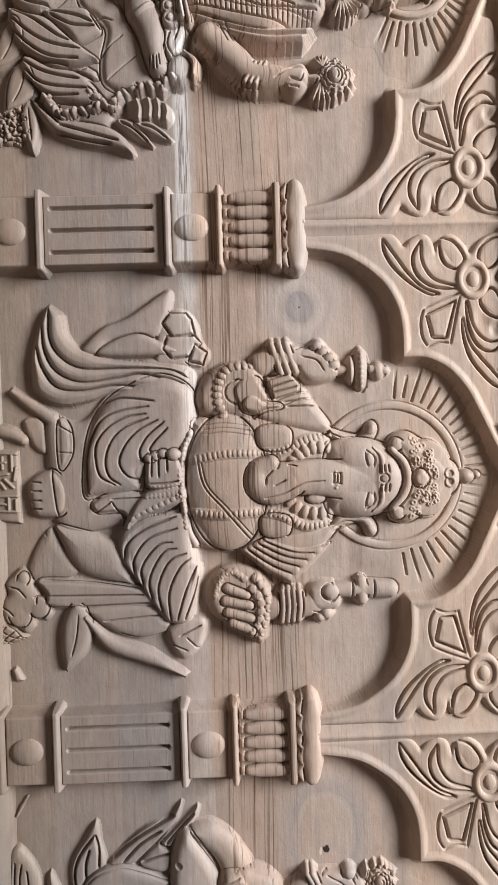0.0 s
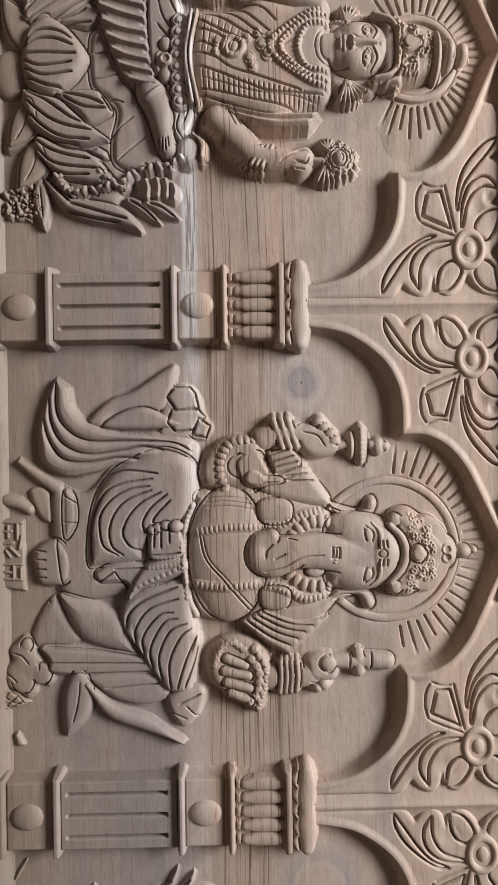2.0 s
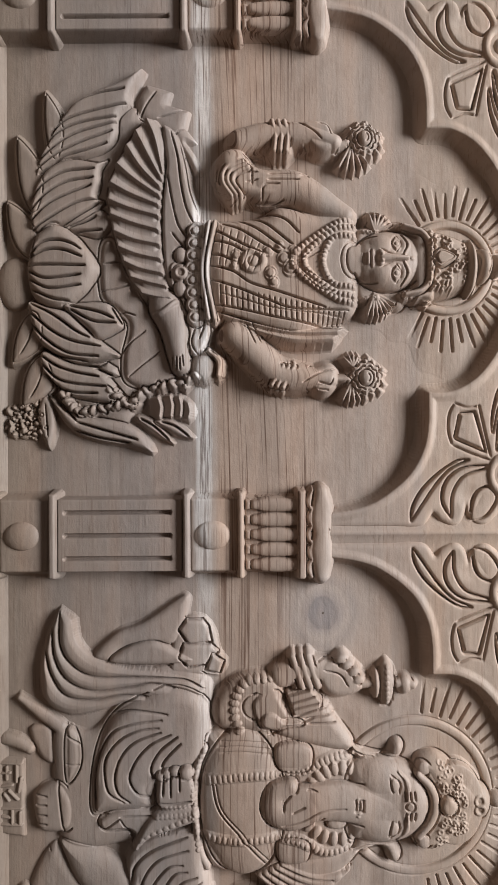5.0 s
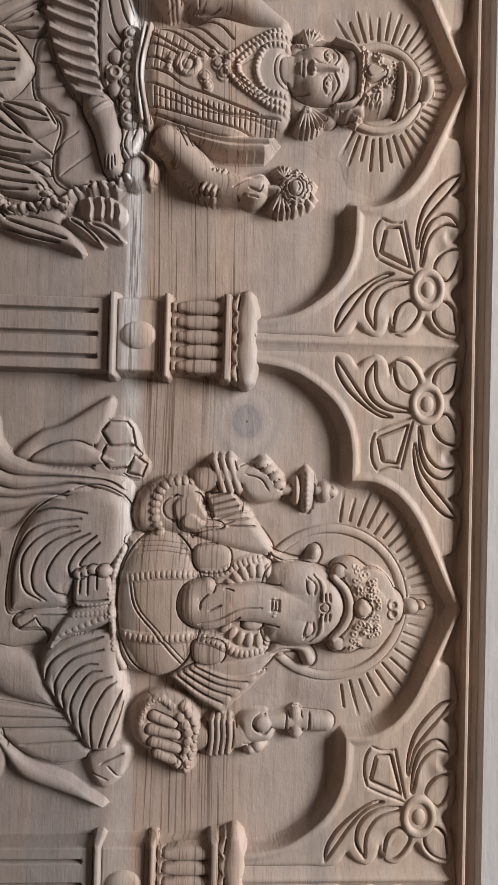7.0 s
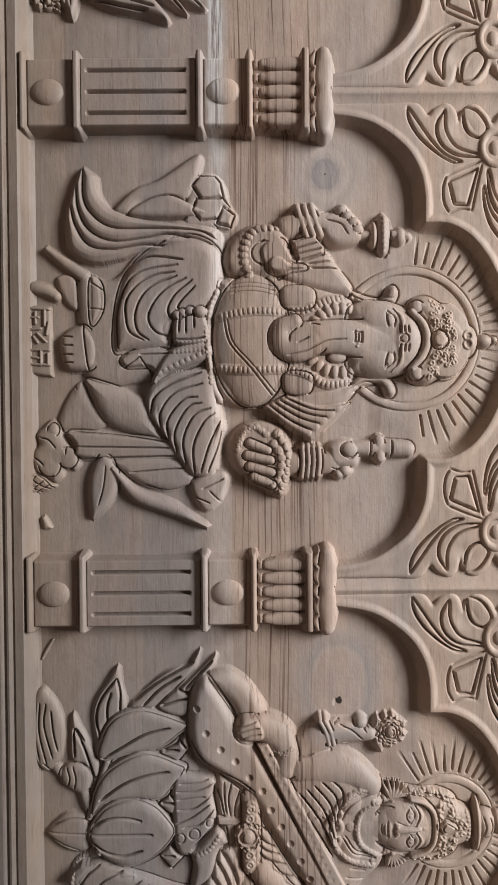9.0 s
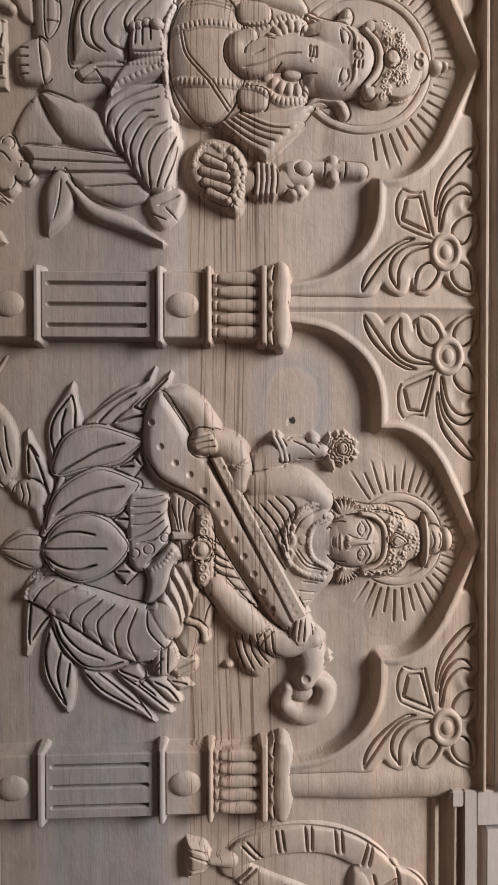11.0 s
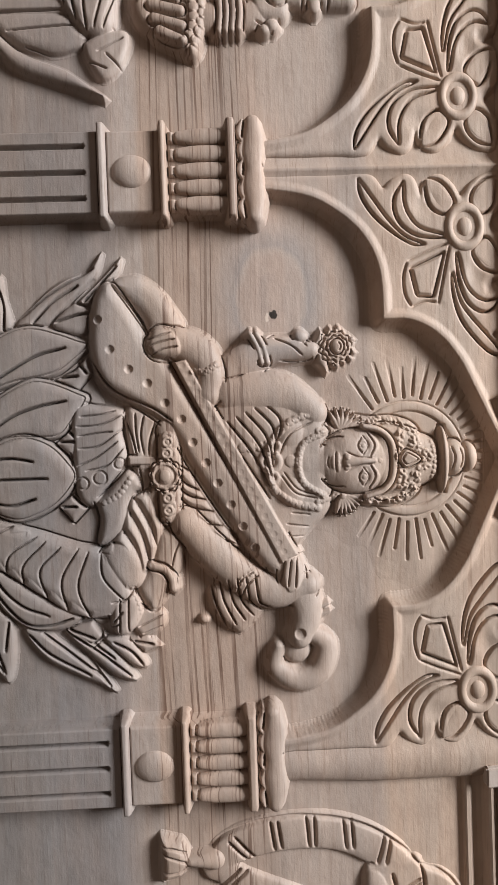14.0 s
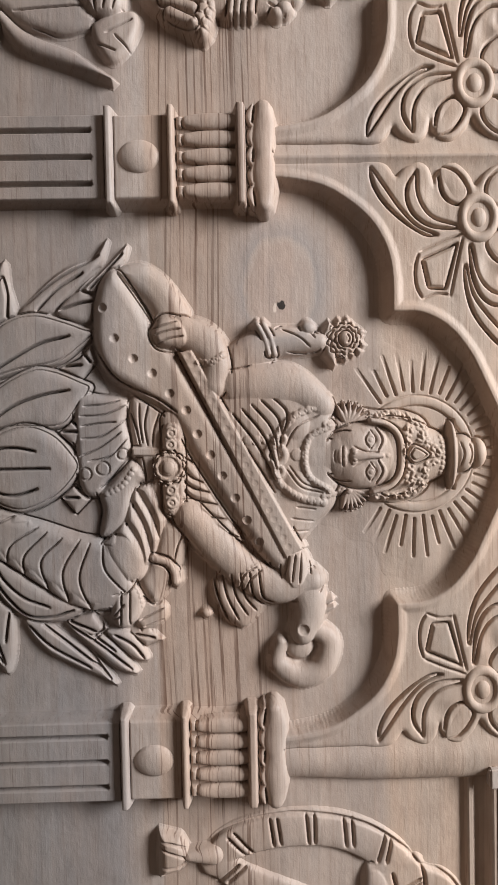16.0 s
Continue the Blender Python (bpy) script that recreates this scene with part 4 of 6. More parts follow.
def elephant_deity():
    """A pot-bellied seated figure with an elephant's head under a ringed halo."""
    c = Carve(-172, 262, 60, 566, 0.5, 0.55)
    nimbus(c, (40, 442), 71, 84, np.arange(-84, 85, 6.6), 75, 108, 5.4)
    # cloth and flaps behind
    c.plate(((-89, 153), (-109, 173), (-119, 198), (-143, 236), (-126, 237), (-101, 227), (-98, 208), (-96, 181), (-84, 167)), 8, 7, 5)
    c.plate(((-84, 168), (-97, 184), (-102, 208), (-94, 227), (-84, 243), (-81, 202)), 8, 6, 9)
    c.plate(((-110, 227), (-123, 237), (-122, 254), (-110, 262), (-94, 266), (-83, 273), (-71, 268), (-71, 253), (-71, 238), (-76, 222)), 6, 5, 4)
    for facet in (((-112, 230), (-121, 237), (-121, 252), (-115, 257), (-101, 260), (-98, 239)),
                  ((-87, 230), (-99, 234), (-99, 260), (-92, 266), (-80, 254), (-78, 238)),
                  ((-91, 260), (-83, 271), (-72, 267), (-75, 254))):
        c.plate(facet, 5, 4, 8, smooth=False)
        many(c, list(zip(facet, facet[1:] + facet[:1])), 2.6, 3.0)
    c.plate(((-29, 119), (-23, 152), (-76, 202), (-69, 256), (-9, 261), (99, 254), (81, 192), (82, 127), (9, 115)), 12, 14)
    c.folds((((-122, 134), (-102, 138), (-87, 153), (-78, 180), (-74, 212), (-66, 251)), ((-130, 123), (-100, 123), (-82, 133), (-71, 153), (-70, 191), (-68, 234), (-59, 253)), ((-114, 116), (-88, 118), (-68, 129), (-58, 152), (-61, 185), (-64, 210), (-53, 251)), ((-94, 110), (-73, 115), (-54, 128), (-50, 152), (-54, 185), (-48, 234)), ((-78, 107), (-51, 110), (-38, 131), (-41, 158), (-48, 185), (-42, 228))), 12, 6.5, 0.6)
    many(c, (((-130, 123), (-100, 123), (-82, 133), (-71, 153), (-70, 191), (-68, 234), (-59, 253)), ((-114, 116), (-88, 118), (-68, 129), (-58, 152), (-61, 185), (-64, 210), (-53, 251)), ((-94, 110), (-73, 115), (-54, 128), (-50, 152), (-54, 185), (-48, 234))), 2.2, 3.0)
    # folded leg in ribbed cloth
    c.plate(((50, 151), (12, 152), (-20, 160), (-41, 175), (-54, 197), (-63, 229), (-47, 257), (-9, 258), (12, 244), (28, 211), (48, 204), (52, 166)), 22, 15)
    ribs = (((48, 156), (28, 155), (12, 156), (-6, 161), (-22, 171), (-29, 187), (-33, 215)),
            ((40, 181), (32, 168), (17, 164), (1, 165), (-14, 176), (-23, 192), (-26, 212)),
            ((40, 186), (32, 176), (17, 173), (-1, 179), (-14, 192), (-22, 214)),
            ((36, 204), (32, 193), (19, 186), (3, 192), (-11, 205), (-20, 223)),
            ((22, 211), (15, 206), (7, 206), (-6, 214), (-18, 229)),
            ((13, 218), (8, 215), (0, 220), (-12, 232)),
            ((-36, 170), (-41, 185), (-41, 198), (-38, 220)))
    c.folds(ribs[:6], 16, 5, 0.6)
    many(c, ribs, 3.2, 3.4)
    # hand on the knee, bracelet, foot
    c.plate(((18, 211), (14, 219), (13, 234), (12, 242), (42, 244), (45, 212)), 26, 5)
    for tip in ((16, 215), (14, 220), (12, 227)):
        c.dome(tip, 4.0, 5.0, 5.5, 23)
    c.dome((13, 237), 5.4, 6.2, 7, 24)
    many(c, (((15, 217), (33, 216)), ((13, 223), (34, 223)), ((13, 231), (29, 231)), ((40, 212), (40, 228), (38, 242)), ((54, 212), (52, 227), (46, 244))), 2.4, 3.4)
    c.plate(((78, 188), (48, 207), (42, 245), (58, 248), (74, 205), (85, 193)), 25, 7)
    c.beads(((45, 211), (44, 226), (42, 243)), 4, 2.4, 1.8).beads(((52, 211), (51, 227), (49, 244)), 4, 2.4, 1.8).beads(((73, 197), (63, 217), (53, 241)), 6, 2.6, 1.6)
    c.plate(((56, 158), (47, 180), (49, 207), (55, 207), (73, 193), (67, 185), (67, 163)), 18, 5)
    many(c, (((54, 177), (53, 207)), ((56, 177), (67, 161)), ((56, 177), (76, 190))), 1.6, 2.4)
    # second leg in ribbed cloth
    c.plate(((100, 183), (81, 196), (66, 247), (99, 256), (131, 258), (170, 251), (175, 228), (153, 210), (134, 199), (119, 190)), 22, 13)
    c.folds((((98, 184), (84, 190), (72, 212), (69, 247)), ((113, 187), (97, 191), (84, 206), (72, 237)), ((127, 197), (111, 197), (92, 211), (83, 238)), ((138, 205), (119, 204), (99, 219), (96, 233)), ((152, 213), (130, 211), (106, 224), (102, 237)), ((163, 222), (138, 219), (114, 230), (107, 246)), ((172, 230), (144, 229), (120, 240), (112, 250)), ((170, 236), (142, 245), (119, 256)), ((170, 243), (147, 252), (128, 257))), 17, 5, 0.6)
    many(c, (((113, 187), (97, 191), (84, 206), (72, 237)), ((127, 197), (111, 197), (92, 211), (83, 238)), ((138, 205), (119, 204), (99, 219), (96, 233)), ((152, 213), (130, 211), (106, 224), (102, 237)), ((163, 222), (138, 219), (114, 230), (107, 246)), ((172, 230), (144, 229), (120, 240), (112, 250)), ((170, 236), (142, 245), (119, 256)), ((170, 243), (147, 252), (128, 257))), 3.0, 3.2)
    # shin, front foot, bundle
    c.plate(((77, 122), (81, 143), (91, 170), (100, 185), (130, 197), (141, 202), (131, 164), (120, 141), (98, 128)), 17, 17)
    c.plate(((126, 94), (101, 100), (79, 117), (98, 128), (123, 142), (130, 115)), 8, 10)
    c.plate(((33, 100), (24, 122), (41, 135), (66, 132), (69, 106), (54, 99)), 15, 8)
    many(c, (((35, 101), (36, 111)), ((44, 101), (44, 111)), ((53, 100), (53, 111)), ((61, 101), (61, 111)), ((23, 121), (45, 123), (69, 126)), ((14, 96), (46, 94), (87, 113))), 1.8, 2.6)
    c.plate(((-23, 94), (-25, 111), (-8, 116), (9, 115), (2, 103)), 7, 6)
    c.tube(((-51, 86), (-38, 103), (-24, 122)), (3, 5.5, 6), 8, 3)
    c.plate(((-24, 129), (-15, 140), (9, 141), (25, 130), (4, 127)), 9, 7, 5)
    c.cut(((-17, 130), (-10, 141)), 1.5, 2).cut(((8, 128), (9, 141)), 1.5, 2)
    c.plate(((128, 105), (131, 153), (138, 202), (155, 218), (158, 196), (156, 118), (142, 111)), 14, 6)
    many(c, (((129, 109), (133, 156), (140, 201)), ((144, 112), (145, 158), (146, 204)), ((156, 120), (155, 158), (154, 210))), 2.0, 3.4)
    c.plate(((156, 147), (154, 207), (166, 223), (179, 229), (188, 207), (185, 182), (170, 157)), 13, 9)
    many(c, (((170, 166), (168, 190), (166, 220)), ((182, 180), (188, 203), (183, 225))), 1.8, 2.8)
    c.tube(((166, 149), (192, 172), (207, 208), (224, 241)), (3, 7.5, 7, 1.2), 12, 4)
    c.petal((152, 142), (217, 128), 15, 11, 3, 4, False, 1)
    c.plate(((180, 226), (169, 256), (179, 264), (202, 253), (208, 237)), 10, 6, 2)
    many(c, (((187, 237), (177, 258)), ((195, 230), (201, 244)), ((189, 244), (201, 256))), 1.6, 2.4)
    # small crouching animal at the feet and its basket
    c.plate(((117, 87), (120, 95), (135, 101), (146, 108), (155, 115), (163, 116), (168, 110), (165, 101), (174, 99), (180, 91), (175, 83), (170, 73), (161, 67), (148, 69), (141, 75), (132, 72), (124, 79)), 11, 10)
    c.dome((127, 90), 6, 5, 4, 8).dome((155, 104), 10, 9, 4, 8).dome((162, 86), 11, 10, 4, 8)
    many(c, (((144, 102), (151, 102)), ((135, 77), (137, 85), (145, 92)), ((154, 69), (157, 75), (162, 80))), 1.6, 2.6)
    c.plate(((167, 66), (172, 77), (183, 92), (188, 77), (193, 63), (181, 60)), 9, 3, 1, smooth=False)
    many(c, (((172, 64), (180, 73), (186, 85)), ((179, 62), (185, 70), (189, 77)), ((186, 61), (191, 65)), ((170, 71), (177, 81), (185, 89)), ((188, 63), (183, 72), (176, 81)), ((183, 61), (177, 67), (172, 73)), ((191, 69), (185, 78), (181, 86))), 1.2, 2.4)
    # rounded peg, wedge and twig beside the rail
    c.tube(((-14, 72), (-11, 83), (-5, 94)), (6, 6, 5), 9, 2)
    c.plate(((214, 76), (212, 80), (225, 87), (226, 79)), 6, 3, 1, smooth=False)
    # belly and chest
    c.plate(((-9, 253), (-21, 261), (-23, 314), (-5, 373), (16, 393), (70, 391), (95, 370), (103, 322), (108, 300), (100, 257), (66, 246), (12, 247)), 18, 18, 3)
    c.dome((41, 287), 65, 38, 21, 13, power=0.5)
    c.plate(((-9, 317), (-12, 336), (-6, 349), (9, 347), (13, 331), (8, 318)), 6, 8, 21).plate(((75, 318), (72, 333), (77, 346), (92, 344), (95, 328), (90, 318)), 6, 8, 21)
    c.cut(((22, 260), (45, 266), (68, 285), (97, 308)), 1.8, 2.2).cut(((21, 263), (44, 269), (66, 288), (94, 311)), 1.2, 1.4)
    for side in (((19, 253), (14, 286), (14, 319), (13, 340), (3, 362), (-2, 385)), ((69, 252), (71, 285), (70, 317), (74, 339), (85, 360), (83, 384))):
        c.tube(side, 5.2, 3.2, on=True)
        c.beads(side, 4.6, 3.6, 2.2, 0.62)
    c.tube(((-7, 253), (12, 246), (44, 244), (82, 248), (99, 255)), 3.5, 6, 13).beads(((-5, 253), (12, 246), (44, 244), (82, 248)), 5, 2.8, 2.6)
    for k, y in enumerate((752, 760, 768)):
        c.cut((at_middle(356 + k * 3, y), at_middle(400, y - 4), at_middle(448, y + 2)), 1.3, 1.0)
    c.beads(((29, 346), (18, 355), (11, 368), (11, 384)), 8, 6.4, 5.5, 0.62).beads(((61, 346), (69, 355), (73, 368), (73, 385)), 8, 6.4, 5.5, 0.62)
    # arms
    c.plate(((-18, 315), (-45, 326), (-71, 336), (-61, 353), (-36, 370), (-10, 388), (-2, 373)), 20, 10)
    many(c, [(at_middle(478 + 4 * k, 672 + 12 * k), at_middle(506 + 6 * k, 666 + 10 * k), at_middle(532 + 7 * k, 655 + 12 * k)) for k in range(5)], 1.6, 2.4)
    c.plate(((-41, 259), (-63, 270), (-74, 293), (-70, 317), (-50, 328), (-28, 327), (-18, 309), (-20, 285), (-24, 265)), 20, 12)
    c.beads(((-23, 285), (-38, 280), (-54, 282), (-67, 292), (-70, 313)), 6.5, 4.6, 4, 0.7)
    c.ring((-44, 299), 11.5, 1.2, -2.4, on=True)
    c.plate(((-46, 294), (-56, 300), (-58, 311), (-57, 320), (-46, 326), (-33, 332), (-30, 318), (-29, 300)), 24, 6)
    c.plate(((-33, 301), (-40, 304), (-43, 311), (-41, 319), (-34, 327), (-33, 337), (-30, 342), (-27, 340), (-25, 326), (-22, 316), (-25, 304)), 28, 6)
    c.plate(((-56, 326), (-61, 349), (-50, 359), (-42, 358), (-34, 333)), 25, 3, smooth=False)
    many(c, (((-54, 327), (-59, 347)), ((-47, 329), (-54, 353)), ((-42, 331), (-48, 357)), ((-36, 334), (-43, 359)), ((-33, 342), (-36, 366)), ((-29, 346), (-29, 371))), 2.4, 3.6)
    c.tube(((-70, 322), (-75, 343), (-71, 369)), (12, 14, 13), 17, 3)
    for k in range(3):
        c.tube((at_middle(482 + 13 * k, 608 - k), at_middle(490 + 13 * k, 632), at_middle(500 + 13 * k, 660 - 2 * k)), 3.4, 6, 15)
    c.plate(((-79, 353), (-86, 369), (-80, 385), (-62, 398), (-53, 390), (-50, 370), (-59, 357)), 20, 9)
    for p in ((-86, 376), (-80, 381), (-74, 387), (-67, 391)):
        c.dome(p, 4.2, 6, 7, 15, 20)
    c.cut(((-76, 361), (-72, 375), (-62, 382)), 1.6, 2.4)
    c.tube(((-62, 395), (-63, 417), (-61, 441)), (5, 6, 5), 12, 3)
    c.dome((-63, 417), 21, 8, 15, 4).dome((-61, 434), 9, 7.5, 14, 3).dome((-62, 408), 14, 4, 17, 3)
    c.beads(((-78, 418), (-63, 417), (-45, 418)), 5, 2.6, 2).cut(((-79, 412), (-44, 412)), 1.4, 2.2).cut(((-77, 425), (-45, 424)), 1.4, 2.2)
    c.pleats(((106, 297), (126, 321), (140, 345)), ((94, 322), (105, 354), (103, 384)), 5, 8, 12)
    c.plate(((96, 309), (84, 387), (94, 388), (108, 370), (114, 338), (113, 305)), 19, 9)
    c.plate(((145, 263), (125, 273), (119, 294), (127, 317), (149, 327), (181, 323), (196, 313), (181, 288), (167, 269)), 19, 11)
    c.beads(((148, 272), (133, 277), (126, 289), (133, 300)), 5.5, 3.6, 3)
    for p, q in (((142, 284), (149, 302)), ((154, 282), (159, 305)), ((165, 284), (171, 306)), ((175, 288), (183, 306))):
        c.tube((p, q), (4.6, 4), 7, 17)
    c.beads(((133, 312), (149, 323), (168, 323), (191, 315)), 8, 5.2, 5).beads(((143, 308), (155, 315), (173, 314), (186, 307)), 8, 4.6, 4)
    c.tube(((162, 327), (162, 347), (159, 366)), (14, 13, 13), 16, 3)
    for k in range(4):
        c.tube((at_middle(500 + 10 * k, 1048 + k), at_middle(502 + 10 * k, 1075), at_middle(500 + 10 * k, 1102 - k)), 2.6, 5, 16)
    c.plate(((144, 361), (139, 380), (150, 393), (165, 390), (168, 371), (161, 361)), 20, 9)
    c.dome((149, 382), 7, 8, 7, 17).dome((170, 378), 6, 7, 12, 6).dome((173, 372), 5, 6, 11, 6)
    c.cut(((150, 374), (158, 382), (153, 390)), 1.5, 2.2)
    c.tube(((148, 388), (148, 412), (149, 440)), (7, 9.5, 8.5), 15, 3)
    c.tube(((140, 412), (157, 413)), 5, 5, 13).cut(((141, 404), (156, 403)), 1.6, 3).cut(((140, 425), (157, 424)), 1.8, 4)
    # head, ears, trunk
    for sheet, line, lobe in ((((-10, 383), (-5, 394), (-1, 414), (-11, 421), (-13, 429), (-4, 433), (9, 423), (9, 394)), ((-2, 388), (3, 402), (-1, 418)), (-6, 425)), (((95, 380), (89, 392), (85, 411), (96, 418), (98, 426), (90, 430), (77, 421), (75, 392)), ((86, 386), (82, 400), (86, 416)), (92, 422))):
        c.plate(sheet, 15, 7).cut(line, 1.6, 2.6)
        c.dome(lobe, 6, 7, 4, on=True)
    c.plate(((16, 380), (3, 397), (5, 427), (17, 448), (42, 458), (68, 447), (78, 425), (77, 395), (66, 379)), 24, 24, 8)
    c.dome((16, 411), 14, 18, 4, on=True, power=1).dome((67, 410), 14, 18, 4, on=True, power=1)
    c.dome((42, 441), 22, 15, 4, on=True, power=1)
    c.tube(((41, 421), (41, 393), (39, 370), (40, 346), (44, 329)), (12, 18, 17, 16, 18), 14, (18, 22, 24, 24, 24))
    c.tube(((42, 346), (49, 328), (44, 316), (31, 316), (24, 329)), (15, 15, 13, 10, 7), 13, 26)
    many(c, (((57, 322), (53, 339), (44, 358), (42, 378)), ((31, 330), (37, 324), (44, 323)), ((45, 331), (40, 342))), 1.6, 2.4)
    for k in range(3):
        c.cut((at_middle(590 + 6 * k, 836), at_middle(591 + 6 * k, 846), at_middle(590 + 6 * k, 856)), 3.0, 2.4)
    for v in (837, 855):
        c.cut((at_middle(588, v), at_middle(604, v)), 2.6, 2.0)
    for y, s in ((812, -1), (886, 1)):
        c.dome(at_middle(655, y), 8.5, 5.5, -2, on=True, power=1).dome(at_middle(655, y), 6.5, 4.0, 4, on=True)
        c.cut((at_middle(648, y + 16 * s), at_middle(664, y + 2 * s), at_middle(662, y - 14 * s)), 1.4, 2.2).cut((at_middle(646, y + 12 * s), at_middle(648, y), at_middle(652, y - 14 * s)), 1.2, 1.6)
        c.tube((at_middle(662, y + 20 * s), at_middle(676, y + 4 * s), at_middle(676, y - 24 * s)), (1, 2.4, 1), 3, on=True)
        c.dome(at_middle(560, y + 20 * s * -1 if s < 0 else 882), 5, 9, 5, 22)
    for z in (431, 435, 439):
        c.cut(((29, z), (36, z + 0.5)), 2.4, 2.4).cut(((47, z + 0.5), (54, z)), 2.4, 2.4)
    c.ring((41.5, 435), 4.0, 1.0, -2.6, on=True)
    c.beads(((34, 389), (42, 391), (49, 389)), 3, 1.6, 1.4)
    # crown
    c.plate(((7, 441), (-2, 460), (11, 480), (25, 496), (43, 503), (61, 495), (75, 479), (86, 457), (77, 440), (42, 458)), 25, 14, 4)
    c.dome((43, 476), 36, 26, 6, 22)
    rng = random.Random(11)
    for k in range(95):
        u, v = rng.random(), rng.uniform(-1, 1)
        spot = at_middle(729 + 46 * u, 846 + v * (74 - 32 * u))
        c.ring(spot, rng.uniform(1.4, 2.2), 0.9, 1.3, on=True)
    c.plate(((11, 445), (8, 456), (19, 470), (42, 472), (66, 468), (76, 454), (73, 444), (56, 453), (42, 455), (28, 453)), 27, 6)
    c.tube(((15, 443), (27, 454), (42, 458), (57, 454), (70, 443)), (3, 3.8, 4, 3.8, 3), 6, 25)
    c.plate(((42, 462), (35, 466), (34, 472), (43, 478), (51, 472), (50, 465)), 8, 5, 27).ring((42, 469), 7.5, 1.2, -2.4, on=True)
    c.dome((10, 448), 6, 6, 5, 24).dome((75, 448), 6, 6, 5, 24)
    c.dome((43, 500), 16, 10, 22, 5).ring((39, 498), 4, 1.6, 2.4, on=True).ring((47, 498), 4, 1.6, 2.4, on=True)
    c.dome((43, 516), 7, 9, 16, 4).dome((42, 526), 4, 5, 12, 4)
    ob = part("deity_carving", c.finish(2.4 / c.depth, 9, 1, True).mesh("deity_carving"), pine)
    return tagged(ob, "seated pot-bellied elephant-headed deity, carved in pale pine", "relief carving", "deity carvings")


def lotus_goddess():
    """A crowned figure with four arms and two blossoms, seated on a large lotus."""
    c = Carve(-672, -198, 56, 566, 0.5, 0.84)
    nimbus(c, (-439, 476), 43, 62, np.arange(-122, 123, 8.0), 46.5, 76, 3.6)
    # lotus seat
    c.plate(((-504, 99), (-539, 114), (-574, 161), (-578, 202), (-431, 216), (-350, 200), (-299, 185), (-310, 144), (-340, 114), (-412, 99)), 9, 16)
    c.leaf(((-475, 127), (-485, 142), (-494, 158), (-486, 170), (-476, 172), (-467, 160), (-470, 145)), 8, 5, 6, 0, (((-476, 132), (-481, 148), (-486, 158)), ((-472, 132), (-473, 148), (-474, 163)), ))
    c.leaf(((-521, 104), (-540, 107), (-567, 121), (-590, 138), (-601, 158), (-610, 181), (-621, 201), (-599, 190), (-588, 188), (-576, 179), (-557, 177), (-546, 167), (-540, 150), (-537, 135), (-529, 114)), 10, 5, 6, 0, (((-572, 121), (-586, 133), (-596, 156), (-601, 184)), ((-557, 115), (-571, 128), (-579, 148), (-588, 185)), ((-543, 108), (-560, 122), (-570, 143), (-576, 176)), ((-536, 106), (-550, 122), (-561, 141), (-571, 176)), ((-529, 105), (-542, 122), (-553, 145), (-563, 173)), ((-525, 107), (-539, 127), (-546, 150), (-552, 168)), ))
    c.leaf(((-476, 99), (-501, 100), (-521, 108), (-533, 120), (-538, 138), (-535, 161), (-538, 169), (-528, 163), (-512, 162), (-503, 159), (-498, 166), (-485, 148), (-478, 130), (-472, 109)), 11, 6, 6, 0, (((-501, 100), (-515, 112), (-525, 130), (-528, 157)), ((-491, 100), (-506, 114), (-516, 132), (-520, 156)), ((-481, 100), (-496, 115), (-506, 135), (-513, 154)), ((-474, 102), (-489, 125), (-498, 143), (-501, 160)), ((-472, 107), (-480, 130), (-490, 149), (-498, 162)), ))
    c.leaf(((-442, 96), (-465, 101), (-475, 111), (-479, 122), (-472, 136), (-460, 148), (-439, 161), (-423, 153), (-413, 144), (-403, 127), (-408, 106), (-422, 98)), 14, 6, 10, 0, (((-446, 98), (-460, 109), (-463, 124), (-460, 137), (-455, 145)), ((-447, 99), (-454, 114), (-454, 130), (-448, 146)), ((-440, 98), (-441, 114), (-440, 149)), ((-435, 99), (-429, 114), (-432, 145)), ((-428, 99), (-420, 117), (-423, 145)), ((-419, 101), (-411, 119), (-409, 134)), ))
    c.leaf(((-362, 107), (-364, 115), (-354, 134), (-350, 155), (-342, 168), (-318, 186), (-316, 175), (-319, 155), (-324, 134), (-334, 119), (-346, 109)), 10, 6, 6, 0, (((-360, 109), (-351, 122), (-345, 139), (-341, 160)), ((-352, 110), (-340, 122), (-335, 137), (-332, 167)), ((-344, 112), (-332, 123), (-327, 137), (-326, 159)), ((-360, 122), (-353, 139), (-350, 160)), ))
    c.leaf(((-409, 97), (-404, 114), (-399, 132), (-383, 150), (-371, 165), (-360, 179), (-358, 173), (-354, 155), (-355, 134), (-364, 116), (-376, 104), (-391, 99)), 11, 7, 6, 0, (((-407, 99), (-397, 119), (-382, 140), (-376, 152)), ((-398, 100), (-382, 119), (-373, 137), (-368, 162)), ((-389, 100), (-374, 114), (-362, 134), (-359, 160)), ((-370, 106), (-360, 124), (-355, 150)), ))
    c.leaf(((-405, 129), (-408, 150), (-406, 170), (-388, 182), (-381, 175), (-375, 160), (-384, 150), (-396, 137)), 8, 9, 6, 0, (((-405, 134), (-399, 160), (-393, 174)), ((-401, 136), (-391, 155), (-389, 176)), ((-404, 171), (-396, 176), (-388, 181)), ))
    c.leaf(((-346, 155), (-354, 168), (-349, 176), (-342, 178), (-340, 167)), 6, 8, 6, 0, (((-348, 159), (-342, 172)), ), smooth=False)
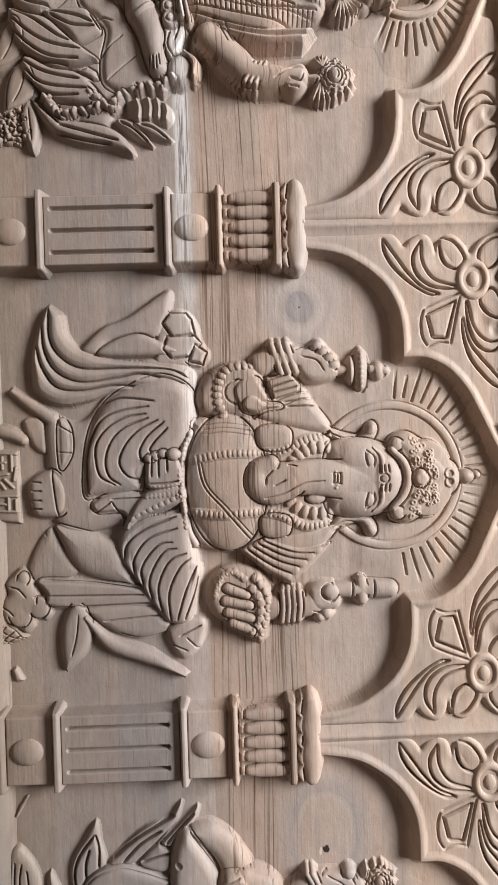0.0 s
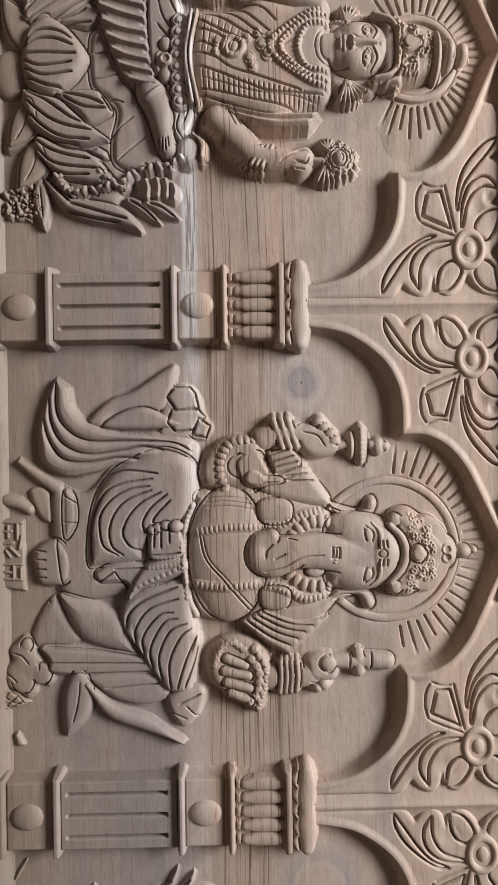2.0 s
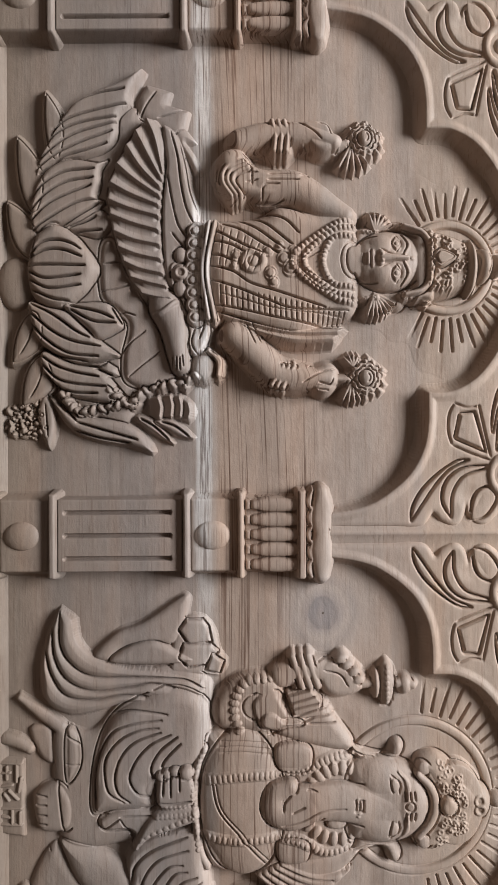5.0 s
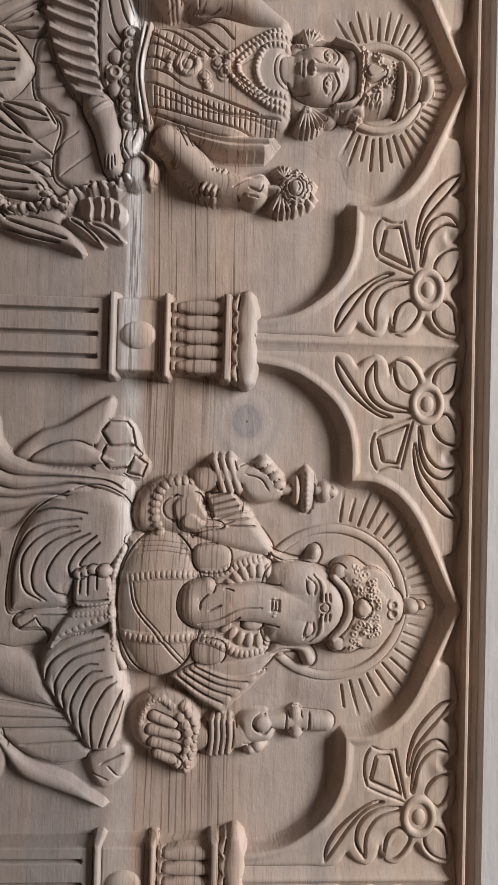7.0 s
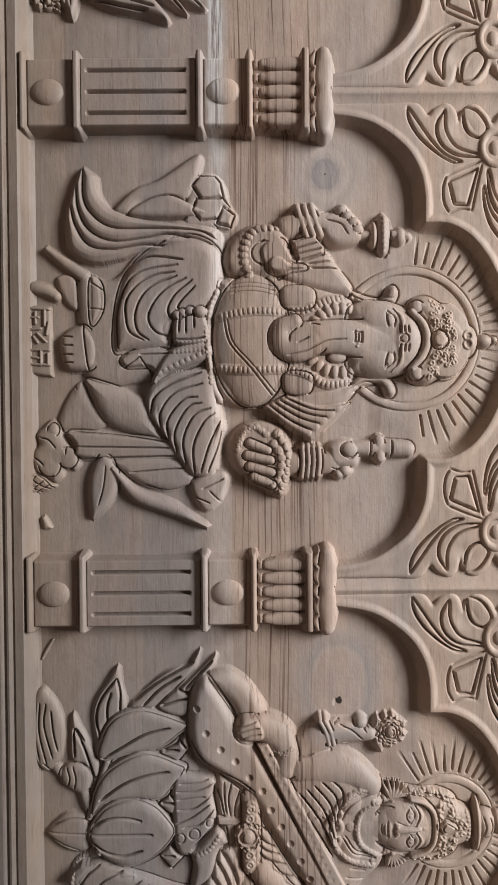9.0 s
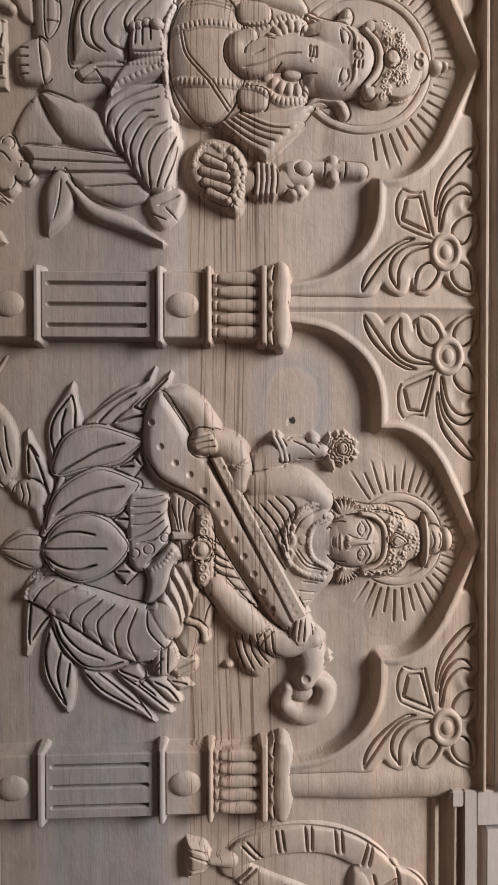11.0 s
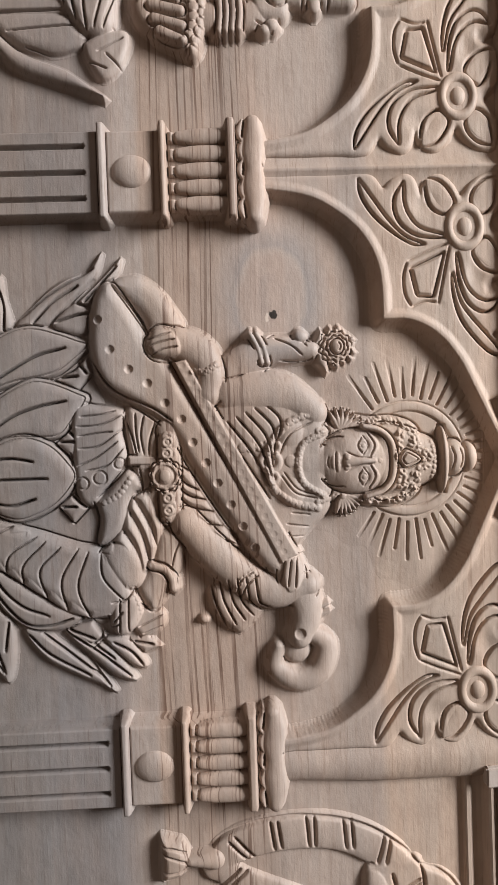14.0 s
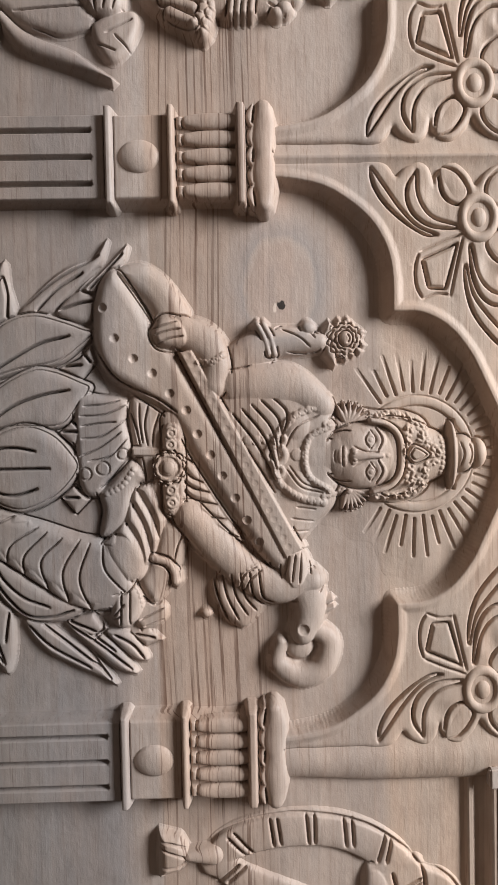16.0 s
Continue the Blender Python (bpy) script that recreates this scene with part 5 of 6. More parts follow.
    c.leaf(((-326, 113), (-303, 126), (-291, 139), (-283, 160), (-279, 185), (-272, 208), (-289, 199), (-298, 185), (-303, 165), (-306, 144), (-314, 129)), 9, 4, 6, 0, (((-300, 140), (-294, 160), (-284, 194)), ((-293, 137), (-286, 160), (-281, 188)), ((-320, 121), (-309, 132), (-302, 139)), ))
    c.petal((-535, 123), (-605, 111), 11, 8, 3, -3, True, 0).petal((-487, 104), (-564, 85), 14, 8, 3, -4, True, 0)
    c.petal((-448, 99), (-504, 76), 14, 8, 3, -3, True, 0).dome((-427, 83), 24, 18, 10, 1).petal((-401, 105), (-351, 80), 15, 8, 3, 4, True, 1).petal((-361, 111), (-312, 89), 16, 8, 3, 5, True, 1)
    c.petal((-325, 110), (-275, 114), 8, 7, 2, 0, False, 1)
    crumbs(c, (-302, 93), 20, 17, 46, 2)
    # crossed legs under pleated cloth, plain seat, shin and foot
    c.plate(((-460, 161), (-467, 172), (-457, 177), (-436, 185), (-418, 196), (-399, 210), (-382, 218), (-363, 227), (-344, 234), (-330, 210), (-335, 184), (-357, 180), (-386, 186), (-399, 177), (-415, 161)), 12, 8)
    many(c, (((-443, 165), (-444, 175), (-445, 185)), ((-418, 160), (-420, 174), (-424, 189)), ((-360, 179), (-372, 189), (-382, 202)), ((-341, 187), (-352, 200), (-363, 215)), ((-396, 174), (-399, 183), (-396, 193))), 1.6, 2.2)
    c.plate(((-567, 217), (-563, 230), (-539, 239), (-513, 245), (-485, 251), (-459, 248), (-440, 239), (-414, 242), (-411, 253), (-395, 263), (-376, 263), (-358, 250), (-366, 237), (-408, 231), (-427, 219), (-466, 216), (-498, 216), (-530, 220)), 17, 6)
    many(c, (((-562, 226), (-539, 232), (-514, 235), (-491, 240), (-473, 249)), ((-555, 233), (-530, 239), (-507, 243), (-488, 250)), ((-488, 229), (-475, 233), (-464, 241), (-459, 248)), ((-469, 227), (-459, 235), (-451, 244)), ((-523, 223), (-504, 226), (-488, 229)), ((-409, 242), (-390, 248), (-371, 244), (-360, 249)), ((-406, 250), (-390, 256), (-374, 251)), ((-396, 259), (-380, 261), (-364, 256)), ((-395, 238), (-379, 242), (-366, 240))), 2.0, 3.0)
    c.plate(((-569, 199), (-551, 186), (-527, 175), (-508, 169), (-485, 172), (-460, 177), (-437, 185), (-421, 195), (-400, 210), (-408, 230), (-427, 223), (-453, 218), (-472, 217), (-495, 218), (-523, 220), (-546, 223), (-565, 218), (-572, 209)), 15, 8, 3)
    c.folds((((-572, 212), (-556, 219), (-527, 220)), ((-571, 204), (-552, 212), (-523, 219)), ((-559, 194), (-540, 204), (-516, 218)), ((-546, 186), (-526, 199), (-508, 217)), ((-529, 177), (-515, 194), (-500, 217)), ((-512, 171), (-502, 190), (-492, 216)), ((-497, 170), (-489, 190), (-482, 216)), ((-484, 172), (-476, 192), (-469, 216)), ((-469, 175), (-461, 193), (-456, 217)), ((-455, 179), (-448, 196), (-443, 218)), ((-442, 184), (-435, 199), (-430, 220)), ((-428, 190), (-423, 206), (-419, 223)), ((-413, 200), (-410, 212), (-408, 228))), 13, 11)
    c.leaf(((-495, 218), (-491, 225), (-478, 227), (-467, 223), (-461, 218), (-475, 216)), -6, 16, 4, 0)
    c.tube(((-404, 220), (-386, 228), (-366, 231), (-350, 234)), (15, 14, 11, 9), 15, 8)
    c.tube(((-395, 210), (-397, 219), (-407, 231)), 2.2, 3, on=True)
    many(c, (((-357, 228), (-347, 227)), ((-357, 231), (-346, 231)), ((-357, 234), (-346, 234)), ((-359, 236), (-349, 237))), 1.5, 2.6)
    c.dome((-432, 235), 9, 9, 5, 17).ring((-432, 235), 4.5, 1.6, 2.4, on=True).ring((-437, 231), 4, 2.2, 4, 15).ring((-426, 231), 4, 2.2, 4, 15)
    # stiff hem of the cloth behind the knee, torn into points
    c.plate(((-609, 203), (-596, 196), (-578, 195), (-572, 209), (-562, 223), (-555, 231), (-539, 240), (-526, 248), (-526, 254), (-542, 248), (-554, 240), (-555, 249), (-568, 239), (-584, 243), (-590, 223), (-602, 227)), 6, 9, 2, smooth=False)
    many(c, (((-601, 212), (-590, 204), (-578, 198)), ((-586, 238), (-581, 227), (-577, 214)), ((-567, 241), (-565, 233), (-560, 228))), 1.8, 2.6)
    # cloth ends and leaves under the foot
    c.folds((((-321, 204), (-312, 206), (-302, 205)), ((-323, 214), (-314, 217), (-303, 216)), ((-324, 225), (-315, 227), (-304, 226)), ((-323, 233), (-314, 235), (-304, 234)), ((-317, 241), (-309, 243), (-302, 241))), 6, 9)
    c.leaf(((-305, 192), (-306, 201), (-298, 214), (-280, 227), (-287, 214), (-295, 201)), 7, 3, 5, 0, (((-303, 197), (-296, 209), (-284, 222)),))
    c.leaf(((-301, 209), (-303, 224), (-296, 235), (-285, 245), (-287, 230), (-293, 219)), 7, 3, 5, 0, (((-300, 216), (-296, 228), (-287, 240)),))
    for line in (((-325, 128), (-310, 141), (-311, 155), (-314, 170), (-317, 184), (-321, 194)), ((-328, 170), (-317, 187), (-328, 202), (-332, 218), (-335, 234), (-341, 248))):
        for k, p in enumerate(spline(line, 6.0)):
            c.dome(p, 4.2, 2.4, 5, 13 + 1.5 * math.sin(k * 1.7), 40 + 70 * math.sin(k * 2.1))
            c.dome((p[0] + 3 * math.sin(k * 2.6), p[1] + 4 * math.cos(k * 1.9)), 3.4, 2.0, 4, 12, -30 + 60 * math.sin(k * 1.3))
    # body with a tight jacket
    c.plate(((-471, 257), (-480, 263), (-484, 303), (-494, 323), (-488, 356), (-481, 391), (-403, 394), (-387, 368), (-372, 337), (-380, 297), (-392, 263), (-435, 255)), 26, 18)
    many(c, (((-476, 272), (-470, 287), (-457, 308), (-448, 322)), ((-480, 286), (-470, 303), (-452, 327)), ((-483, 298), (-473, 313), (-456, 334)), ((-485, 310), (-478, 328), (-466, 340)), ((-470, 264), (-458, 287), (-448, 308)), ((-460, 264), (-456, 280), (-450, 291)), ((-448, 263), (-446, 272), (-442, 281)), ((-438, 262), (-432, 282), (-422, 297), (-414, 322), (-400, 363)), ((-425, 264), (-417, 287), (-407, 312), (-399, 337), (-398, 384)), ((-403, 266), (-399, 287), (-391, 322), (-383, 367), (-385, 384)), ((-397, 268), (-390, 292), (-381, 322), (-377, 367))), 2.2, 4.0)
    c.cut(((-413, 270), (-407, 292), (-399, 322), (-392, 383)), 1.2, 2.0)
    for k in range(24):
        u = k / 23
        c.cut((at_left(366 + 222 * u, 494 + 60 * u - 15 * u * u), at_left(368 + 220 * u, 534 + 46 * u - 12 * u * u)), 1.0, 2.0)
    for k in range(7):
        c.cut((at_left(372 + 13 * k, 392 + 5 * k), at_left(364 + 10 * k, 462 + 2 * k)), 0.8, 0.9)
    c.folds((((-400, 268), (-389, 302), (-382, 337), (-382, 380)), ((-394, 273), (-383, 302), (-376, 337), (-376, 375)), ((-389, 282), (-377, 307), (-369, 337), (-370, 371))), 17, 7, 0.6)
    c.ring((-441, 300), 8.5, 3, 3.5, on=True).dome((-441, 300), 5, 5, 3, on=True)
    for p, r in (((-446, 285), 6), ((-437, 283), 5), ((-450, 313), 6), ((-430, 315), 7), ((-443, 327), 8), ((-434, 332), 8), ((-454, 323), 5), ((-422, 318), 6), ((-449, 335), 6)):
        c.dome(p, r, r * 0.8, 3, on=True).ring(p, r * 0.6, 1, -1.2, on=True)
    for k in range(2):
        c.tube((at_left(356 - 10 * k, 385), at_left(342 - 8 * k, 470), at_left(356 - 10 * k, 556)), 1.7, 2.6, 25)
    for k, y in enumerate(np.linspace(398, 552, 8)):
        c.dome(at_left(322 - 5 * math.sin(k * 0.45), y), 8.5, 8, 6, 17).ring(at_left(322 - 5 * math.sin(k * 0.45), y), 4, 1.2, -1.6, on=True)
    for k, y in enumerate((440, 470, 500)):
        c.dome(at_left(294, y), 7, 6, 5, 16)
    # necklaces
    c.tube(((-442, 395), (-443, 378)), (15, 19), 9, 17)
    for a, b, gap, r in ((46, 62, 4.2, 2.6), (62, 96, 4.4, 2.8), (74, 116, 4.4, 2.8)):
        line = (at_left(604, 452 - a), at_left(565, 452 - a * 0.84), at_left(610 - b, 453), at_left(565, 452 + a * 0.86), at_left(604, 452 + a))
        c.tube(line, 3, 2.0, on=True).beads(line, gap, r, 2.2, 0.7)
    many(c, (((-461, 391), (-455, 381), (-443, 377), (-430, 380), (-423, 390)), ((-456, 391), (-452, 384), (-442, 382), (-433, 384), (-428, 390))), 1.4, 1.6)
    many(c, (((-443, 343), (-456, 358), (-461, 368)), ((-439, 340), (-449, 358), (-449, 366)), ((-434, 343), (-424, 360), (-421, 370)), ((-430, 342), (-416, 358), (-413, 373))), 1.4, 1.6)
    # arms, hands, blossoms
    c.tube(((-483, 382), (-494, 362), (-509, 337), (-511, 308)), (11, 16, 17, 16), 17, 8)
    c.dome((-527, 282), 20, 18, 23, 4)
    c.plate(((-521, 268), (-539, 285), (-528, 308), (-525, 343), (-514, 347), (-497, 323), (-499, 288), (-506, 274)), 24, 9)
    for k in range(3):
        c.tube((at_left(405 + 5 * k, 276 + 5 * k), at_left(376 + 9 * k, 288 + 4 * k), at_left(370 + 9 * k, 312), at_left(386 + 8 * k, 338 - 2 * k)), 2.2, 4, 23)
    many(c, (((-521, 294), (-521, 304)), ((-526, 299), (-510, 299)), ((-512, 294), (-514, 304)), ((-525, 308), (-527, 338)), ((-519, 314), (-520, 344)), ((-514, 313), (-514, 341)), ((-498, 308), (-509, 310), (-510, 323))), 1.5, 2.4)
    c.tube(((-553, 288), (-558, 313), (-557, 349), (-550, 373)), (12, 13, 13, 9), 18, 5)
    for k in range(3):
        c.tube((at_left(458 + 11 * k, 200), at_left(464 + 11 * k, 226), at_left(462 + 11 * k, 252)), 2.6, 5, 18)
    c.plate(((-568, 341), (-571, 363), (-562, 373), (-545, 376), (-539, 364), (-545, 349)), 21, 7)
    many(c, (((-568, 340), (-558, 354), (-551, 361)), ((-566, 359), (-564, 367), (-556, 370)), ((-570, 361), (-568, 370), (-559, 374))), 1.5, 2.4)
    c.tube(((-546, 374), (-550, 385)), (4, 5), 14, 4)
    flower(c, (-553, 400), 19, 9)
    fan(c, (-550, 389), (-527, 391), 5, 34, 2.4, 6, 8)
    c.dome((-374, 289), 17, 20, 18, 4)
    c.tube(((-377, 283), (-358, 303), (-341, 324), (-337, 367)), (15, 16, 14, 9), 19, 6)
    many(c, (((-387, 293), (-369, 301)), ((-388, 298), (-370, 306))), 1.4, 1.8)
    for k in range(3):
        c.tube((at_left(458 + 10 * k, 672 + 2 * k), at_left(468 + 10 * k, 655), at_left(478 + 10 * k, 638)), 2.4, 5, 19)
    c.plate(((-343, 341), (-352, 365), (-345, 376), (-328, 373), (-322, 361), (-329, 347)), 21, 7)
    many(c, (((-334, 343), (-343, 360), (-346, 373)), ((-334, 357), (-332, 367), (-337, 370)), ((-328, 357), (-327, 366))), 1.5, 2.4)
    c.tube(((-337, 373), (-337, 385)), (4, 5), 14, 4)
    flower(c, (-338, 400), 20, 9)
    fan(c, (-335, 387), (-317, 390), 5, 34, 2.4, 6, 8)
    fan(c, (-348, 389), (-359, 387), 4, 34, 2.2, 6, 8)
    c.plate(((-359, 245), (-365, 260), (-354, 270), (-339, 267), (-333, 254), (-343, 242)), 17, 9)
    for k in range(2):
        c.tube((at_left(345 + 8 * k, 612 + 6 * k), at_left(362 + 4 * k, 630), at_left(362, 650 + 4 * k)), 1.8, 4, 16)
    c.cut(((-325, 234), (-337, 245)), 1.5, 2)
    # head and crown
    c.plate(((-468, 390), (-477, 413), (-474, 438), (-406, 438), (-402, 413), (-413, 390)), 14, 8)
    fan(c, (-469, 409), (-485, 416), 6, 40, 2.6, 6, 10)
    fan(c, (-414, 408), (-395, 416), 7, 40, 2.6, 6, 10)
    fan(c, (-405, 455), (-416, 452), 6, 45, 2.0, 5, 14)
    c.beads(((-473, 389), (-470, 401), (-468, 411)), 4, 2.6, 2.4).beads(((-407, 390), (-409, 400), (-410, 410)), 4, 2.6, 2.4)
    c.plate(((-470, 441), (-473, 451), (-470, 462), (-440, 466), (-408, 462), (-405, 450), (-410, 441)), 23, 6)
    c.plate(((-470, 438), (-472, 456), (-463, 486), (-451, 498), (-427, 498), (-414, 485), (-407, 455), (-410, 438)), 25, 13)
    c.tube(((-472, 433), (-466, 449), (-453, 456), (-426, 456), (-415, 449), (-411, 434)), (2, 2.6, 2.8, 2.8, 2.6, 2), 5, 23)
    curls(c, ((-464, 461), (-456, 460), (-426, 461), (-415, 462)), 1, 7, 3.6)
    curls(c, ((-462, 471), (-452, 472), (-440, 483), (-427, 472), (-415, 471)), 2, 8, 3.0)
    c.beads(((-463, 457), (-450, 457), (-429, 456), (-415, 457)), 4.4, 2.0, 2.0).beads(((-455, 487), (-439, 489), (-422, 487)), 4.2, 2.0, 2.2)
    c.leaf(((-443, 458), (-450, 462), (-450, 468), (-443, 479), (-435, 468), (-435, 462)), 7, 25, 4, 2.4)
    c.dome((-437, 494), 25, 5.5, 27, 5).dome((-439, 506), 15, 9, 24, 5).dome((-439, 519), 10, 8.5, 20, 5)
    many(c, (((-449, 501), (-439, 502), (-428, 501)), ((-448, 509), (-439, 511), (-430, 509)), ((-455, 488), (-438, 489), (-421, 488))), 1.5, 2)
    face(c, (-442, 420), 1.0, 13)
    ob = part("deity_carving", c.finish(2.4 / c.depth, 9, 1, True).mesh("deity_carving"), pine)
    return tagged(ob, "crowned goddess on a lotus holding two blossoms, carved in pale pine", "relief carving", "deity carvings")


def lute_goddess():
    """A crowned figure playing a long-necked lute, seated on an open lotus."""
    c = Carve(308, 776, 56, 566, 0.5, 0.50)
    nimbus(c, (524, 479), 47, 66, np.arange(-124, 125, 8.0), 51, 84, 4.8)
    # lotus seat and leaves
    c.plate(((464, 127), (408, 190), (453, 224), (521, 246), (578, 262), (646, 234), (640, 183), (595, 132), (532, 118)), 8, 16)
    c.leaf(((347, 233), (362, 221), (369, 201), (383, 182), (405, 162), (405, 185), (387, 210), (369, 226), (359, 231)), 8, 3, 6, 0, (((398, 167), (380, 190), (360, 226)), ((403, 176), (386, 193), (374, 213)), ((403, 190), (387, 207), (369, 226)), ))
    c.leaf(((352, 249), (360, 241), (374, 227), (390, 210), (392, 219), (376, 235), (364, 246)), 7, 5, 6, 0, (((387, 218), (372, 232), (359, 245)), ))
    c.leaf(((404, 192), (388, 210), (394, 224), (393, 233), (412, 219), (412, 204)), 7, 6, 6, 0, (((403, 194), (398, 210), (396, 222)), ((388, 212), (392, 225), (397, 231)), ))
    c.leaf(((363, 151), (380, 139), (397, 129), (415, 126), (439, 130), (423, 137), (412, 150), (404, 159), (383, 154)), 8, 3, 6, 0, (((424, 140), (404, 140), (390, 144)), ((412, 152), (392, 153), (376, 150)), ((434, 132), (414, 129), (396, 134), (376, 149)), ))
    c.leaf(((411, 105), (456, 104), (462, 116), (475, 127), (462, 131), (439, 121), (423, 112)), 8, 3, 6, 0, (((428, 108), (443, 116), (473, 126)), ((453, 107), (426, 107), (437, 116)), ))
    c.leaf(((384, 76), (391, 67), (422, 63), (453, 65), (467, 76), (464, 87), (445, 95), (423, 96), (403, 91), (392, 84)), 9, 3, 8, 0, (((400, 69), (428, 67), (456, 72)), ((399, 73), (428, 72), (460, 79)), ((400, 79), (422, 77), (454, 85)), ((407, 84), (428, 86), (447, 90)), ((461, 67), (463, 71), (467, 73)), ((460, 76), (463, 80), (467, 82))), vein=(2.2, 3.2))
    c.tube(((465, 88), (473, 95), (480, 101)), (5, 4, 5), 7, 2).tube(((337, 86), (345, 81), (356, 75)), (1.2, 1.8, 1.2), 4, 0.5)
    c.leaf(((450, 191), (442, 209), (432, 218), (445, 222), (460, 209)), 7, 8, 6, 0, (((448, 196), (447, 211)), ((436, 211), (445, 218)), ), smooth=False)
    c.leaf(((501, 191), (489, 204), (500, 214), (512, 203)), 7, 9, 6, 0, (((500, 194), (500, 207)), ((492, 202), (500, 212)), ), smooth=False)
    c.leaf(((552, 191), (543, 203), (554, 215), (566, 203)), 7, 9, 6, 0, (((553, 194), (553, 206)), ((544, 202), (554, 213)), ), smooth=False)
    c.leaf(((452, 129), (434, 133), (417, 142), (408, 156), (405, 176), (410, 196), (416, 212), (421, 224), (434, 210), (446, 192), (452, 161), (458, 139)), 12, 6, 9, 2.8, (((454, 136), (442, 156), (430, 178), (424, 202)), ))
    c.leaf(((514, 121), (487, 126), (469, 136), (456, 153), (448, 173), (450, 190), (458, 209), (465, 219), (483, 207), (497, 192), (497, 161), (501, 138), (511, 128)), 13, 7, 10, 2.8, (((495, 133), (479, 156), (471, 178), (467, 201)), ))
    c.leaf(((530, 120), (510, 129), (498, 144), (493, 167), (500, 187), (514, 201), (528, 208), (544, 198), (556, 183), (564, 161), (558, 141), (547, 127)), 14, 8, 12, 2.8, (((529, 121), (529, 184)), ((522, 125), (514, 138), (512, 155), (515, 173)), ((537, 124), (546, 138), (550, 155), (545, 174)), ))
    c.plate(((529, 78), (513, 93), (510, 107), (515, 120), (546, 121), (550, 104), (542, 88)), 12, 11)
    many(c, (((529, 79), (530, 96), (531, 117)), ((524, 82), (516, 99), (516, 117)), ((534, 81), (542, 96), (548, 110))), 1.6, 2.4)
    c.plate(((468, 92), (460, 101), (461, 115), (471, 124), (486, 122), (492, 114), (486, 101), (479, 93)), 11, 8, 1).cut(((464, 99), (475, 102), (482, 100)), 1.6, 2.4).cut(((463, 105), (476, 108), (486, 106)), 1.6, 2.4)
    c.tube(((488, 115), (500, 119), (512, 124)), (5, 5.5, 5), 7, 3).tube(((515, 121), (487, 130), (459, 139)), 3, 6, 6)
    c.leaf(((580, 105), (612, 102), (638, 103), (621, 111), (600, 128), (590, 121)), 8, 3, 6, 0, (((585, 108), (612, 106), (626, 106)), ((622, 108), (606, 118), (598, 125)), ))
    c.leaf(((608, 127), (632, 120), (658, 121), (678, 131), (696, 144), (675, 150), (646, 149), (634, 139)), 9, 3, 6, 0, (((635, 137), (658, 134), (687, 142)), ((646, 146), (669, 143)), ((615, 126), (635, 122), (660, 126), (686, 140)), ))
    c.leaf(((653, 159), (654, 174), (668, 194), (685, 217), (707, 232), (701, 220), (690, 197), (676, 174)), 8, 4, 6, 0, (((656, 174), (672, 194), (694, 221)), ((658, 183), (673, 205), (702, 227)), ((657, 163), (674, 180), (692, 211)), ))
    c.leaf(((653, 191), (658, 208), (674, 231), (697, 249), (695, 235), (681, 217)), 8, 5, 6, 0, (((658, 197), (674, 220), (694, 244)), ((663, 211), (679, 231)), ))
    c.leaf(((663, 224), (663, 240), (674, 252), (687, 258), (685, 245)), 7, 5, 6, 0, (((666, 231), (674, 245), (685, 254)), ))
    c.leaf(((664, 244), (661, 259), (671, 270), (676, 256)), 6, 5, 6, 0, (((666, 248), (669, 263)), ), smooth=False)
    c.leaf(((652, 191), (647, 214), (660, 225), (669, 214)), 8, 6, 6, 0, (((653, 195), (662, 216)), ((649, 216), (660, 222), (666, 214)), ), smooth=False)
    c.leaf(((594, 131), (611, 155), (631, 183), (643, 206), (653, 191), (652, 166), (639, 146), (622, 135), (603, 129)), 11, 6, 8, 0, (((602, 136), (618, 144), (633, 160), (641, 180)), ((605, 133), (622, 139), (646, 160), (649, 180), (644, 199)), ))
    c.plate(((576, 101), (564, 110), (557, 130), (565, 155), (572, 178), (582, 206), (588, 228), (611, 246), (632, 249), (646, 224), (635, 194), (614, 160), (596, 132), (583, 109)), 21, 11)
    c.folds((((578, 102), (569, 105), (562, 113)), ((582, 111), (569, 120), (560, 132)), ((589, 124), (576, 135), (566, 155)), ((596, 132), (581, 144), (571, 166)), ((604, 147), (589, 152), (576, 173)), ((614, 161), (598, 162), (580, 180)), ((627, 180), (603, 175), (585, 192)), ((638, 196), (612, 192), (587, 206)), ((644, 214), (618, 205), (590, 214)), ((642, 231), (618, 216), (592, 218)), ((633, 244), (612, 226), (592, 224)), ((627, 249), (606, 237), (590, 231))), 15, 6, 0.6)
    many(c, (((582, 111), (569, 120), (560, 132)), ((589, 124), (576, 135), (566, 155)), ((604, 147), (589, 152), (576, 173)), ((614, 161), (598, 162), (580, 180)), ((627, 180), (603, 175), (585, 192)), ((638, 196), (612, 192), (587, 206)), ((644, 214), (618, 205), (590, 214)), ((633, 244), (612, 226), (592, 224))), 2.6, 2.4)
    c.beads(((578, 103), (564, 105), (552, 118), (549, 130)), 5, 3.4, 4)
    c.plate(((589, 224), (578, 246), (600, 262), (620, 258), (624, 241), (606, 227)), 22, 11)
    c.folds((((541, 263), (558, 272), (573, 276)), ((546, 252), (569, 264), (588, 270)), ((556, 247), (578, 258), (604, 264)), ((572, 242), (589, 252), (612, 256)), ((582, 234), (596, 246), (618, 250)), ((590, 224), (604, 235), (624, 242))), 14, 9, 0.6)
    # knee, lap cloth, hanging hand
    c.plate(((473, 205), (471, 226), (476, 248), (493, 245), (510, 249), (524, 246), (542, 230), (553, 224), (550, 209), (521, 204)), 18, 7)
